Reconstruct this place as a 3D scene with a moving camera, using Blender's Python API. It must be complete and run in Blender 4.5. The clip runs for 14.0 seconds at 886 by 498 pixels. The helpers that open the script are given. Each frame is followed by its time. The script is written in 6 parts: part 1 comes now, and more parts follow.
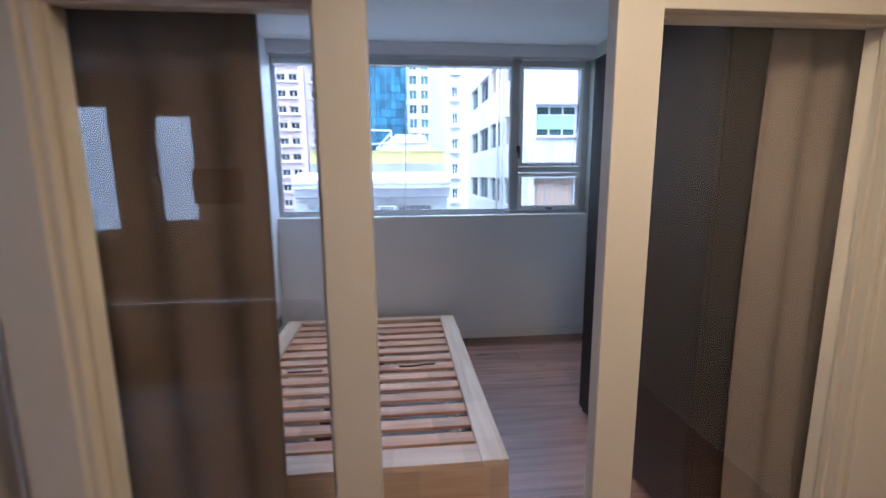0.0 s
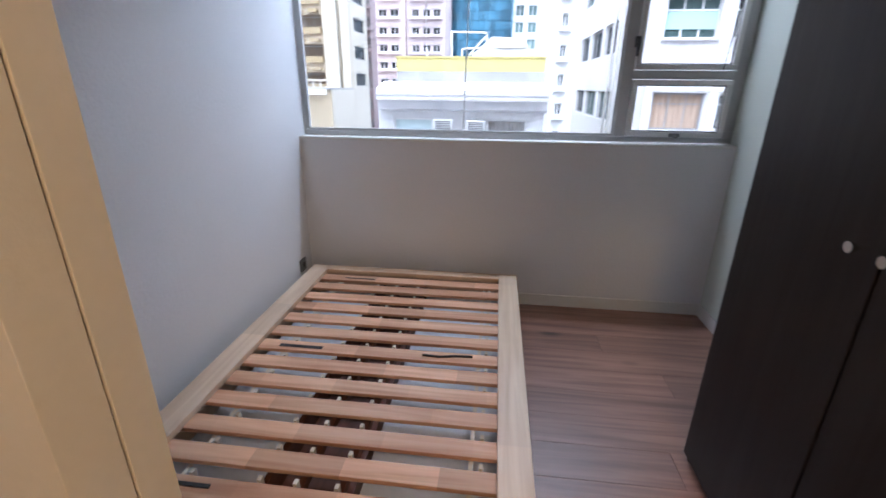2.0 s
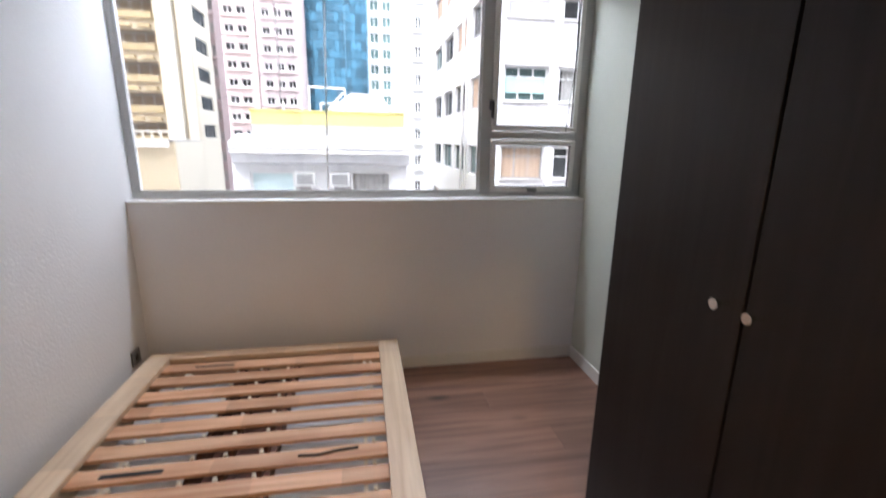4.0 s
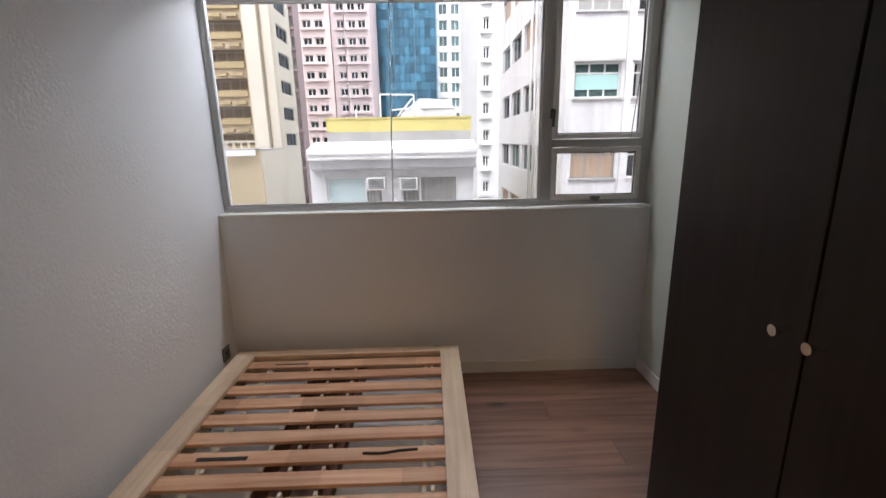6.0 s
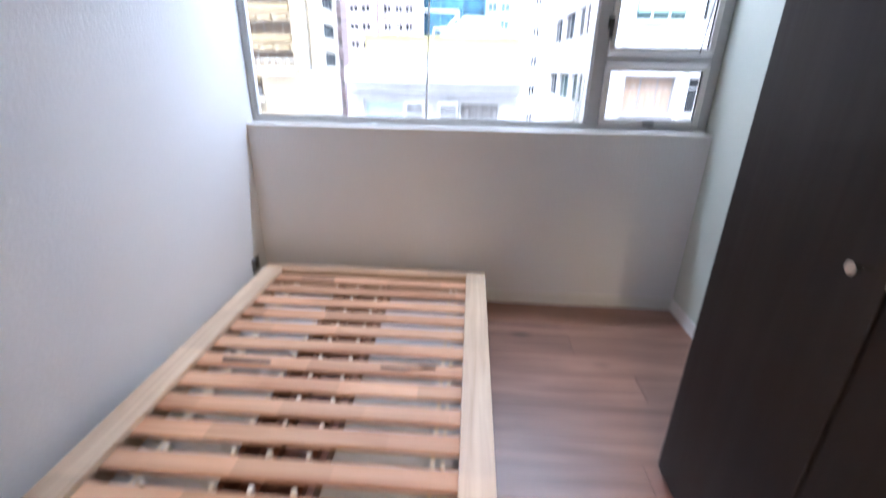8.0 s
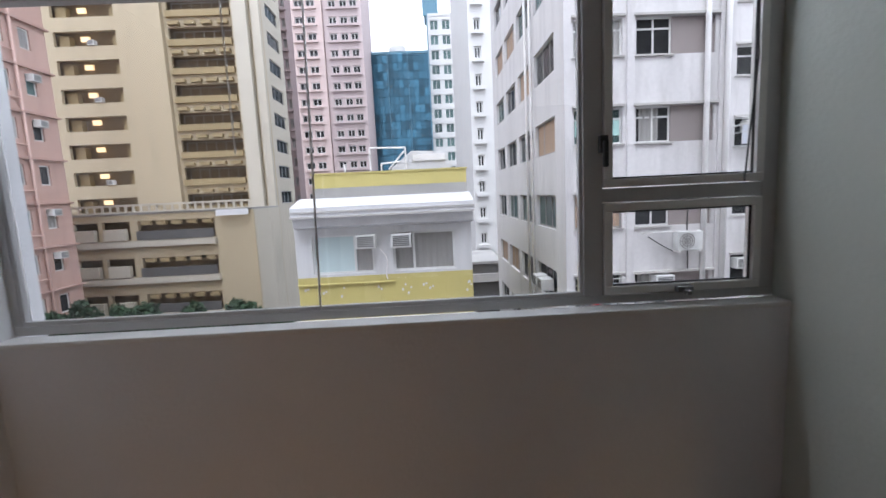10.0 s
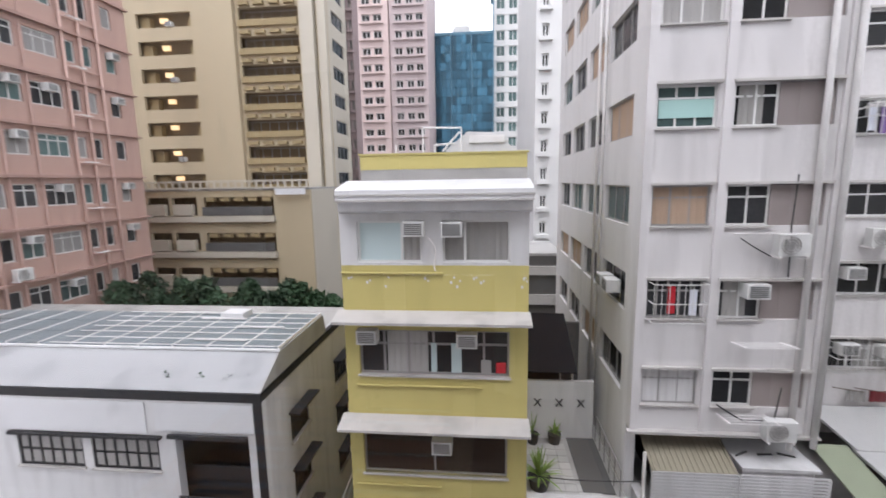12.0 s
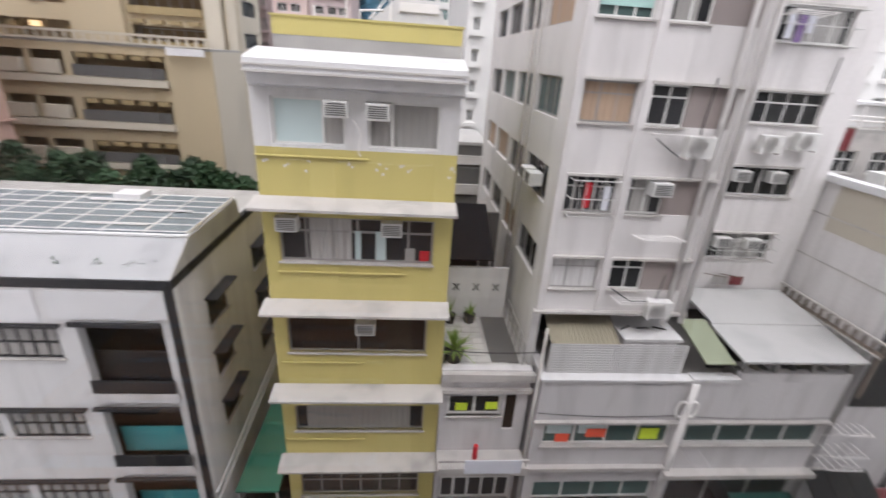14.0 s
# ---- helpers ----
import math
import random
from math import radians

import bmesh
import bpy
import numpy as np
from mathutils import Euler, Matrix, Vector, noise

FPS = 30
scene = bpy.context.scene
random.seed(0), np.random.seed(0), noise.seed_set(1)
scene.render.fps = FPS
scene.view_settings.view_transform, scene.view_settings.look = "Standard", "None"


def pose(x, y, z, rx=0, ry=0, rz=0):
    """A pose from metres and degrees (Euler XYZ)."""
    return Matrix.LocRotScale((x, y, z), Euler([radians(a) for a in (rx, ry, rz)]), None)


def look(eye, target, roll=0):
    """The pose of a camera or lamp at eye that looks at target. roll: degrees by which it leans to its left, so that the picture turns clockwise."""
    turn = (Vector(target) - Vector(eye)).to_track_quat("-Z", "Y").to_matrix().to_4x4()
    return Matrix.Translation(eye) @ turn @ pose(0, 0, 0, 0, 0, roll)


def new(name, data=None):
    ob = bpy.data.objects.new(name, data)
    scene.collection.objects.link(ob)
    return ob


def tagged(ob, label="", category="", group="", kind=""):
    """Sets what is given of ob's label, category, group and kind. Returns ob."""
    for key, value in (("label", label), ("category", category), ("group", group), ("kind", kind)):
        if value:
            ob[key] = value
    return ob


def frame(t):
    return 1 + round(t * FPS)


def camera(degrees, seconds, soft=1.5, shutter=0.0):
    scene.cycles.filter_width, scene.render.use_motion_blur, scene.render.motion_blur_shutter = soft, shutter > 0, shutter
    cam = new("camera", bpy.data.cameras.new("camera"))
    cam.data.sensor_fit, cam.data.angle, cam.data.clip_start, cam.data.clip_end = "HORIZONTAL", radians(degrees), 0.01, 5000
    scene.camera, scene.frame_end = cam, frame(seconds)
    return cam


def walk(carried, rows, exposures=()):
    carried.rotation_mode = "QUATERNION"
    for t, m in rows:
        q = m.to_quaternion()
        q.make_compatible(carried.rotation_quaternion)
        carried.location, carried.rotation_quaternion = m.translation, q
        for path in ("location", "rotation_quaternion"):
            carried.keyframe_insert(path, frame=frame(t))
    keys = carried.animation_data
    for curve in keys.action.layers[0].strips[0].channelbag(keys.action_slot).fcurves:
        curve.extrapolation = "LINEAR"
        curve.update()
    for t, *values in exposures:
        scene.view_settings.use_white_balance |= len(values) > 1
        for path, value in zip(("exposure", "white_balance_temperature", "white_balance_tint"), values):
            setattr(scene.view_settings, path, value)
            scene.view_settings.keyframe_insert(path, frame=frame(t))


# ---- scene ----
cam = camera(90.3, 14.0, shutter=0.4)
PATH = [
    (0, 1.046, -3.896, 1.512, -5.61, -9.58, -0.44),
    (0.5, 1.108, -3.547, 1.541, -10.55, -12.34, 0.65),
    (1, 1.15, -3.229, 1.498, -9.68, -15.07, -0.55),
    (1.5, 1.237, -3.018, 1.488, -4.60, -19.01, -1.09),
    (2, 1.324, -2.914, 1.473, 6.68, -20.27, 0.58),
    (2.5, 1.341, -2.869, 1.479, 10.88, -20.36, -0.13),
    (3, 1.331, -2.766, 1.478, -6.70, -19.08, 0.48),
    (3.5, 1.298, -2.727, 1.475, -14.66, -19.62, 1.07),
    (4, 1.305, -2.735, 1.509, -10.49, -13.80, 0.96),
    (4.2, 1.307, -2.746, 1.531, -8.29, -10.27, 0.59),
    (6.3, 1.350, -2.802, 1.578, -0.98, -15.75, -0.78),
    (6.5, 1.347, -2.813, 1.549, -0.92, -25.44, -0.16),
    (7, 1.351, -2.868, 1.457, -2.10, -42.50, 1.98),
    (7.5, 1.366, -2.839, 1.459, 0.98, -43.12, 1.39),
    (8, 1.375, -2.705, 1.488, 3.28, -22.38, 1.12),
    (8.5, 1.274, -2.443, 1.533, -2.21, -11.36, -2.36),
    (8.7, 1.261, -2.362, 1.551, -3.78, -10.16, -3.11),
    (10.8, 1.648, -0.950, 1.587, 4.74, -1.48, -1.80),
    (11, 1.655, -0.851, 1.579, 7.07, 0.60, -1.41),
    (11.5, 1.650, -0.569, 1.569, 8.79, -4.42, -1.28),
    (12, 1.574, -0.270, 1.575, 5.65, -8.77, -0.95),
    (12.5, 1.507, -0.090, 1.570, -2.87, -13.13, -0.07),
    (13, 1.478, -0.030, 1.580, -11.38, -19.23, 3.48),
    (13.5, 1.454, -0.023, 1.580, -15.89, -23.89, 5.37),
    (14, 1.462, -0.026, 1.580, -5.14, -23.18, 3.88),
]
# exposure follows the phone's automatic metering
EXPOSURES = [(0.0, 1.25, 4500, 9), (1.0, 1.25, 4800, 11), (2.0, 1.3, 5200, 12), (3.4, 1.5, 5900, 14), (4.2, 1.5, 5900, 12), (6.5, 0.7, 6200, 13), (7.0, 2.12, 5500, 11), (7.5, 2.25, 4700, 11),
             (8.2, 1.8, 5500, 13), (8.7, 0.9, 5800, 14), (10.8, 0.08, 5800, 12), (11.1, 0.03, 5800, 12), (11.5, -0.12, 6000, 14), (12.3, 0.05, 6200, 15), (14.0, 0.1, 6400, 15)]
walk(cam, [(t, pose(x, y, z, 90 + p, 0, yaw) @ pose(0, 0, 0, 0, 0, roll)) for t, x, y, z, yaw, p, roll in PATH], EXPOSURES)

# ---- light ----
world = bpy.data.worlds.new("world")
scene.world = world
world.use_nodes = True
wn, wl = world.node_tree.nodes, world.node_tree.links
sky = wn.new("ShaderNodeTexSky")
sky.sky_type = "NISHITA"
sky.sun_disc = False
sky.sun_elevation = radians(64)
sky.sun_rotation = radians(186)
sky.dust_density = 6.0
pale = wn.new("ShaderNodeHueSaturation")
pale.inputs["Saturation"].default_value = 0.06
pale.inputs["Value"].default_value = 0.75
wl.new(sky.outputs[0], pale.inputs["Color"])
# a closed white cloud cover over the clear sky
cloud = wn.new("ShaderNodeMix")
cloud.data_type, cloud.blend_type = "RGBA", "ADD"
cloud.inputs["Factor"].default_value = 1.0
cloud.inputs["B"].default_value = (10.6, 10.8, 11.2, 1)
wl.new(pale.outputs[0], cloud.inputs["A"])
wl.new(cloud.outputs["Result"], wn["Background"].inputs[0])
wn["Background"].inputs[1].default_value = 0.15
sun = new("sun", bpy.data.lights.new("sun", "SUN"))
sun.data.energy = 0.5
sun.data.angle = radians(25)
sun.data.color = (1.0, 0.98, 0.95)
sun.matrix_world = look((-0.8, -5, 10.7), (0, 0, 0))
lamp = new("hall_light", bpy.data.lights.new("hall_light", "AREA"))
lamp.data.shape, lamp.data.size = "DISK", 0.36
lamp.data.energy = 10.5
lamp.data.color = (1.0, 0.64, 0.31)
lamp.matrix_world = look((1.7, -3.65, 2.42), (1.7, -3.65, 0))
# added fill lamp, hidden above the window head, standing in for sky light
sky_fill = new("window_daylight", bpy.data.lights.new("window_daylight", "AREA"))
sky_fill.data.shape, sky_fill.data.size, sky_fill.data.size_y = "RECTANGLE", 2.6, 0.12
sky_fill.data.energy = 11
sky_fill.data.color = (0.93, 0.96, 1.0)
sky_fill.matrix_world = look((1.38, 0.28, 2.56), (1.38, -1.6, 0.7))


# ---- materials ----
def mat(name, col, rough=0.6, metal=0.0, var=0.15, scale=6.0, stain=0.0, bump=0.05, rand=0.0, streak=False):
    """A surface with fine grain, wide blotches and, where given, stains that run down it."""
    m = bpy.data.materials.new(name)
    m.use_nodes = True
    n, l = m.node_tree.nodes, m.node_tree.links
    b = n["Principled BSDF"]
    co = n.new("ShaderNodeTexCoord")
    fine, wide = n.new("ShaderNodeTexNoise"), n.new("ShaderNodeTexNoise")
    fine.inputs["Scale"].default_value, fine.inputs["Detail"].default_value = scale * 7, 6
    wide.inputs["Scale"].default_value, wide.inputs["Detail"].default_value = scale * 0.35, 5
    l.new(co.outputs["Object"], fine.inputs["Vector"])
    if streak:
        mp = n.new("ShaderNodeMapping")
        mp.inputs["Scale"].default_value = (3.0, 3.0, 0.35)
        l.new(co.outputs["Object"], mp.inputs["Vector"])
        l.new(mp.outputs[0], wide.inputs["Vector"])
    else:
        l.new(co.outputs["Object"], wide.inputs["Vector"])
    mix = n.new("ShaderNodeMix")
    mix.data_type = "RGBA"
    mix.inputs["A"].default_value = (*[c * (1 - var) for c in col], 1)
    mix.inputs["B"].default_value = (*[min(1, c * (1 + var)) for c in col], 1)
    l.new(fine.outputs["Fac"], mix.inputs["Factor"])
    out = mix.outputs["Result"]
    ramp = n.new("ShaderNodeMapRange")
    ramp.inputs["From Min"].default_value, ramp.inputs["From Max"].default_value = 0.48, 0.72
    ramp.inputs["To Max"].default_value = max(stain, var * 0.5)
    l.new(wide.outputs["Fac"], ramp.inputs["Value"])
    dirt = n.new("ShaderNodeMix")
    dirt.data_type = "RGBA"
    dirt.inputs["B"].default_value = (*[c * 0.42 for c in col], 1)
    l.new(ramp.outputs[0], dirt.inputs["Factor"])
    l.new(out, dirt.inputs["A"])
    out = dirt.outputs["Result"]
    if streak:
        dp, dn, dr, dm = n.new("ShaderNodeMapping"), n.new("ShaderNodeTexNoise"), n.new("ShaderNodeMapRange"), n.new("ShaderNodeMix")
        dp.inputs["Scale"].default_value = (2.6, 2.6, 0.5)
        l.new(co.outputs["Object"], dp.inputs["Vector"])
        l.new(dp.outputs[0], dn.inputs["Vector"])
        dn.inputs["Scale"].default_value, dn.inputs["Detail"].default_value = 1.0, 7
        dr.inputs["From Min"].default_value, dr.inputs["From Max"].default_value = 0.54, 0.82
        dr.inputs["To Max"].default_value = 0.05 + 0.75 * stain
        l.new(dn.outputs["Fac"], dr.inputs["Value"])
        dm.data_type = "RGBA"
        dm.inputs["B"].default_value = (col[0] * 0.38, col[1] * 0.36, col[2] * 0.33, 1)
        l.new(dr.outputs[0], dm.inputs["Factor"])
        l.new(out, dm.inputs["A"])
        out = dm.outputs["Result"]
    if rand:
        info, hsv, rng = n.new("ShaderNodeObjectInfo"), n.new("ShaderNodeHueSaturation"), n.new("ShaderNodeMapRange")
        rng.inputs["To Min"].default_value, rng.inputs["To Max"].default_value = 1 - rand, 1 + rand
        l.new(info.outputs["Random"], rng.inputs["Value"])
        l.new(rng.outputs[0], hsv.inputs["Value"])
        l.new(out, hsv.inputs["Color"])
        out = hsv.outputs[0]
    l.new(out, b.inputs["Base Color"])
    b.inputs["Roughness"].default_value, b.inputs["Metallic"].default_value = rough, metal
    if bump:
        bp = n.new("ShaderNodeBump")
        bp.inputs["Strength"].default_value, bp.inputs["Distance"].default_value = bump, 0.02
        l.new(fine.outputs["Fac"], bp.inputs["Height"])
        l.new(bp.outputs[0], b.inputs["Normal"])
    return m


def wood(name, dark, light, axis=0, rough=0.4, staves=0.0, knots=0.0, rand=0.5, grain=1.0):
    """Grain stretched along one axis, with finger-jointed staves or knots where the wood has them."""
    m = bpy.data.materials.new(name)
    m.use_nodes = True
    n, l = m.node_tree.nodes, m.node_tree.links
    b = n["Principled BSDF"]
    co, info, add, mp = n.new("ShaderNodeTexCoord"), n.new("ShaderNodeObjectInfo"), n.new("ShaderNodeVectorMath"), n.new("ShaderNodeMapping")
    far = n.new("ShaderNodeVectorMath")
    far.operation = "SCALE"
    far.inputs[0].default_value = (17.0, 5.0, 3.0)
    l.new(info.outputs["Random"], far.inputs["Scale"])
    l.new(co.outputs["Object"], add.inputs[0])
    l.new(far.outputs[0], add.inputs[1])
    s = [22.0 * grain] * 3
    s[axis] = 1.3 * grain
    mp.inputs["Scale"].default_value = s
    l.new(add.outputs[0], mp.inputs["Vector"])
    g = n.new("ShaderNodeTexNoise")
    g.inputs["Scale"].default_value, g.inputs["Detail"].default_value, g.inputs["Distortion"].default_value = 1.0, 8, 0.6
    l.new(mp.outputs[0], g.inputs["Vector"])
    ramp = n.new("ShaderNodeValToRGB")
    ramp.color_ramp.elements[0].position, ramp.color_ramp.elements[0].color = 0.3, (*dark, 1)
    ramp.color_ramp.elements[1].position, ramp.color_ramp.elements[1].color = 0.68, (*light, 1)
    l.new(g.outputs["Fac"], ramp.inputs["Fac"])
    out = ramp.outputs["Color"]
    tone = n.new("ShaderNodeMapRange")
    tone.inputs["To Min"].default_value, tone.inputs["To Max"].default_value = 1 - rand * 0.5, 1 + rand * 0.5
    if staves:
        sep, mul, fl, wh = n.new("ShaderNodeSeparateXYZ"), n.new("ShaderNodeMath"), n.new("ShaderNodeMath"), n.new("ShaderNodeTexWhiteNoise")
        l.new(add.outputs[0], sep.inputs[0])
        mul.operation, fl.operation, wh.noise_dimensions = "MULTIPLY", "FLOOR", "1D"
        mul.inputs[1].default_value = 1 / staves
        l.new(sep.outputs[axis], mul.inputs[0])
        l.new(mul.outputs[0], fl.inputs[0])
        l.new(fl.outputs[0], wh.inputs["W"])
        l.new(wh.outputs["Value"], tone.inputs["Value"])
    else:
        l.new(info.outputs["Random"], tone.inputs["Value"])
    hsv = n.new("ShaderNodeHueSaturation")
    l.new(tone.outputs[0], hsv.inputs["Value"])
    l.new(out, hsv.inputs["Color"])
    out = hsv.outputs[0]
    if knots:
        k, kr, km, kp = n.new("ShaderNodeTexVoronoi"), n.new("ShaderNodeMapRange"), n.new("ShaderNodeMix"), n.new("ShaderNodeMapping")
        ks = [4.2] * 3
        ks[axis] = 1.9
        kp.inputs["Scale"].default_value = ks
        l.new(add.outputs[0], kp.inputs["Vector"])
        l.new(kp.outputs[0], k.inputs["Vector"])
        k.inputs["Scale"].default_value = 1.0
        kr.inputs["From Min"].default_value, kr.inputs["From Max"].default_value = 0.05, 0.17
        kr.inputs["To Min"].default_value, kr.inputs["To Max"].default_value = knots, 0.0
        l.new(k.outputs["Distance"], kr.inputs["Value"])
        km.data_type = "RGBA"
        km.inputs["B"].default_value = (*[c * 0.25 for c in dark], 1)
        l.new(kr.outputs[0], km.inputs["Factor"])
        l.new(out, km.inputs["A"])
        out = km.outputs["Result"]
    l.new(out, b.inputs["Base Color"])
    b.inputs["Roughness"].default_value = rough
    bp = n.new("ShaderNodeBump")
    bp.inputs["Strength"].default_value, bp.inputs["Distance"].default_value = 0.08, 0.01
    l.new(g.outputs["Fac"], bp.inputs["Height"])
    l.new(bp.outputs[0], b.inputs["Normal"])
    return m


def glass(name, tint=(1, 1, 1), rough=0.0):
    m = bpy.data.materials.new(name)
    m.use_nodes = True
    b = m.node_tree.nodes["Principled BSDF"]
    b.inputs["Base Color"].default_value = (*tint, 1)
    b.inputs["Roughness"].default_value = rough
    b.inputs["Transmission Weight"].default_value = 1.0
    b.inputs["IOR"].default_value = 1.45
    return m


M_WALL = mat("painted_plaster", (0.82, 0.82, 0.825), 0.75, var=0.03, scale=9, bump=0.12)
M_SAGE = mat("sage_paint", (0.58, 0.61, 0.54), 0.75, var=0.03, scale=9, bump=0.12)
M_CEIL = mat("ceiling_paint", (0.8, 0.8, 0.79), 0.8, var=0.02, scale=7)
M_HALLWALL = mat("hall_paint", (0.72, 0.66, 0.56), 0.7, var=0.04, scale=7)
M_TRIM = mat("white_trim_paint", (0.8, 0.79, 0.76), 0.4, var=0.03, scale=12, bump=0.03)
M_FRAME = mat("cream_frame_paint", (0.76, 0.69, 0.56), 0.45, var=0.03, scale=11, bump=0.04)
M_ALU = mat("window_aluminium", (0.54, 0.54, 0.53), 0.42, 0.05, var=0.05, scale=14)
M_GASKET = mat("black_gasket", (0.03, 0.03, 0.03), 0.5, var=0.1)
M_GLASS = glass("clear_glass")
M_FLOOR = wood("oak_laminate", (0.17, 0.08, 0.053), (0.37, 0.2, 0.138), 0, 0.42, knots=0.9, rand=0.3)
M_FLOOR.node_tree.nodes["Principled BSDF"].inputs["Specular IOR Level"].default_value = 1.0
M_JOINT = mat("floor_joint", (0.19, 0.095, 0.06), 0.8)
M_BED = wood("rubberwood", (0.58, 0.38, 0.23), (0.77, 0.58, 0.4), 0, 0.42, staves=0.31, knots=0.5, rand=0.24)
M_BEDY = wood("rubberwood_lengthwise", (0.6, 0.43, 0.28), (0.78, 0.62, 0.45), 1, 0.42, staves=0.34, rand=0.2)
M_SLAT = wood("slat_wood", (0.54, 0.265, 0.14), (0.79, 0.5, 0.31), 0, 0.5, staves=0.33, rand=0.34)
M_DARKWOOD = wood("brown_support_wood", (0.09, 0.032, 0.017), (0.17, 0.065, 0.034), 1, 0.5)
M_PANEL = mat("pale_grey_board", (0.66, 0.68, 0.7), 0.35, var=0.05, scale=5)
M_STRAP = mat("cream_strap", (0.72, 0.66, 0.54), 0.8)
M_STRIP = mat("dark_slat_strip", (0.035, 0.033, 0.035), 0.8)
M_WARD = wood("black_brown_veneer", (0.014, 0.0102, 0.0104), (0.02, 0.0152, 0.0155), 2, 0.46, rand=0.1)
M_WARD.node_tree.nodes["Principled BSDF"].inputs["Specular IOR Level"].default_value = 0.18
M_CHROME = mat("brushed_steel", (0.75, 0.74, 0.72), 0.25, 1.0, var=0.05)
M_SOCKET = mat("grey_socket_plate", (0.2, 0.2, 0.2), 0.45, 0.3)
M_CURTAIN = mat("taupe_curtain", (0.175, 0.136, 0.104), 0.85, var=0.12, scale=30, bump=0.2)
M_CURTAIN_B = mat("brown_curtain", (0.12, 0.085, 0.06), 0.85, var=0.12, scale=30, bump=0.2)
M_BLIND = mat("blind_slats", (0.72, 0.72, 0.71), 0.4, var=0.04)
M_PLASTIC = mat("clear_wand_plastic", (0.75, 0.75, 0.73), 0.3)
# outside
M_YEL = mat("yellow_render", (0.5, 0.43, 0.155), 0.8, var=0.08, scale=1.5, stain=0.12, bump=0.1, streak=True)
M_YWHITE = mat("white_render", (0.61, 0.605, 0.6), 0.75, var=0.08, scale=2, stain=0.25, streak=True)
M_EAVE = mat("white_tile_eave", (0.64, 0.64, 0.645), 0.5, var=0.08, scale=3, stain=0.25)
M_CONC = mat("grey_concrete", (0.36, 0.35, 0.33), 0.85, var=0.14, scale=2, stain=0.5, bump=0.2)
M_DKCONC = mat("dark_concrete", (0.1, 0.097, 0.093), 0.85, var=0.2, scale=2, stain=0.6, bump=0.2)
M_LEDGE = mat("stained_ledge", (0.48, 0.46, 0.435), 0.8, var=0.12, scale=3, stain=0.55)
M_RWHITE = mat("weathered_white_tile", (0.64, 0.62, 0.61), 0.7, var=0.1, scale=1.2, stain=0.38, bump=0.1, streak=True)
M_RSIDE = mat("weathered_cream_tile", (0.66, 0.645, 0.635), 0.75, var=0.09, scale=1.2, stain=0.26, bump=0.1, streak=True)
M_TAUPE = mat("taupe_panel", (0.27, 0.23, 0.22), 0.6, var=0.08, scale=4, stain=0.2, rand=0.12)
M_WFRAME = mat("white_window_frame", (0.66, 0.66, 0.64), 0.5, var=0.05)
M_GFRAME = mat("grey_window_frame", (0.3, 0.29, 0.28), 0.5, 0.2, var=0.1)
M_PANE = mat("dark_window_glass", (0.035, 0.036, 0.038), 0.08, var=0.4, scale=2, bump=0.0, rand=0.5)
M_PANE_G = mat("greenish_window_glass", (0.09, 0.14, 0.135), 0.1, var=0.3, scale=2, bump=0.0, rand=0.35)
M_PANE_B = mat("tinted_brown_glass", (0.03, 0.022, 0.018), 0.1, var=0.4, scale=2, bump=0.0)
M_DRAPE = mat("pale_drape", (0.33, 0.32, 0.305), 0.85, var=0.15, scale=10, rand=0.2)
M_DRAPE_T = mat("tan_drape", (0.4, 0.29, 0.21), 0.85, var=0.12, scale=10)
M_TEAL = mat("teal_blind", (0.38, 0.58, 0.54), 0.6, var=0.05)
M_PALEBLUE = mat("pale_blue_blind", (0.5, 0.6, 0.6), 0.5, var=0.05)
# tan darkened so that the colour carries the shade inside balcony recesses
M_TANSHADE = mat("tan_recess_shade", (0.2, 0.145, 0.085), 0.9, var=0.3, scale=2)
# near-black colour stands in for the shade of unlit rooms
M_SHADE = mat("near_black_shade", (0.035, 0.032, 0.03), 0.9, var=0.3)
M_AC = mat("aircon_casing", (0.62, 0.62, 0.6), 0.5, var=0.08, stain=0.25, scale=8)
M_ACDARK = mat("aircon_grille", (0.1, 0.1, 0.1), 0.6)
M_PIPE = mat("pale_drain_pipe", (0.78, 0.76, 0.74), 0.5, var=0.08, stain=0.2, scale=4)
M_PINK = mat("pink_render", (0.49, 0.325, 0.268), 0.8, var=0.08, scale=1.2, stain=0.25, bump=0.1, streak=True)
M_PINKD = mat("pink_ledge", (0.41, 0.265, 0.22), 0.8, var=0.1, scale=2, stain=0.4)
M_PINKP = mat("pink_pipe", (0.55, 0.37, 0.31), 0.6, var=0.1)
M_BEIGE = mat("ochre_render", (0.44, 0.365, 0.245), 0.8, var=0.07, scale=0.8, stain=0.2, streak=True)
M_BEIGED = mat("ochre_detail", (0.3, 0.23, 0.12), 0.8, var=0.1, scale=1.5, stain=0.2)
M_BEIGEL = mat("cream_pier", (0.49, 0.45, 0.37), 0.8, var=0.08, scale=0.8, stain=0.2)
M_PINK2 = mat("pale_pink_tile", (0.6, 0.475, 0.445), 0.8, var=0.06, scale=0.6, stain=0.15)
M_PINK2D = mat("mauve_tile", (0.52, 0.43, 0.42), 0.8, var=0.06, scale=0.6, stain=0.15)
M_CURTWALL = mat("blue_curtain_wall", (0.03, 0.088, 0.13), 0.1, 0.6, var=0.35, scale=0.15, stain=0.4, bump=0.0, rand=0.5)
M_FIN = mat("blue_grey_mullion", (0.1, 0.2, 0.26), 0.4, 0.3)
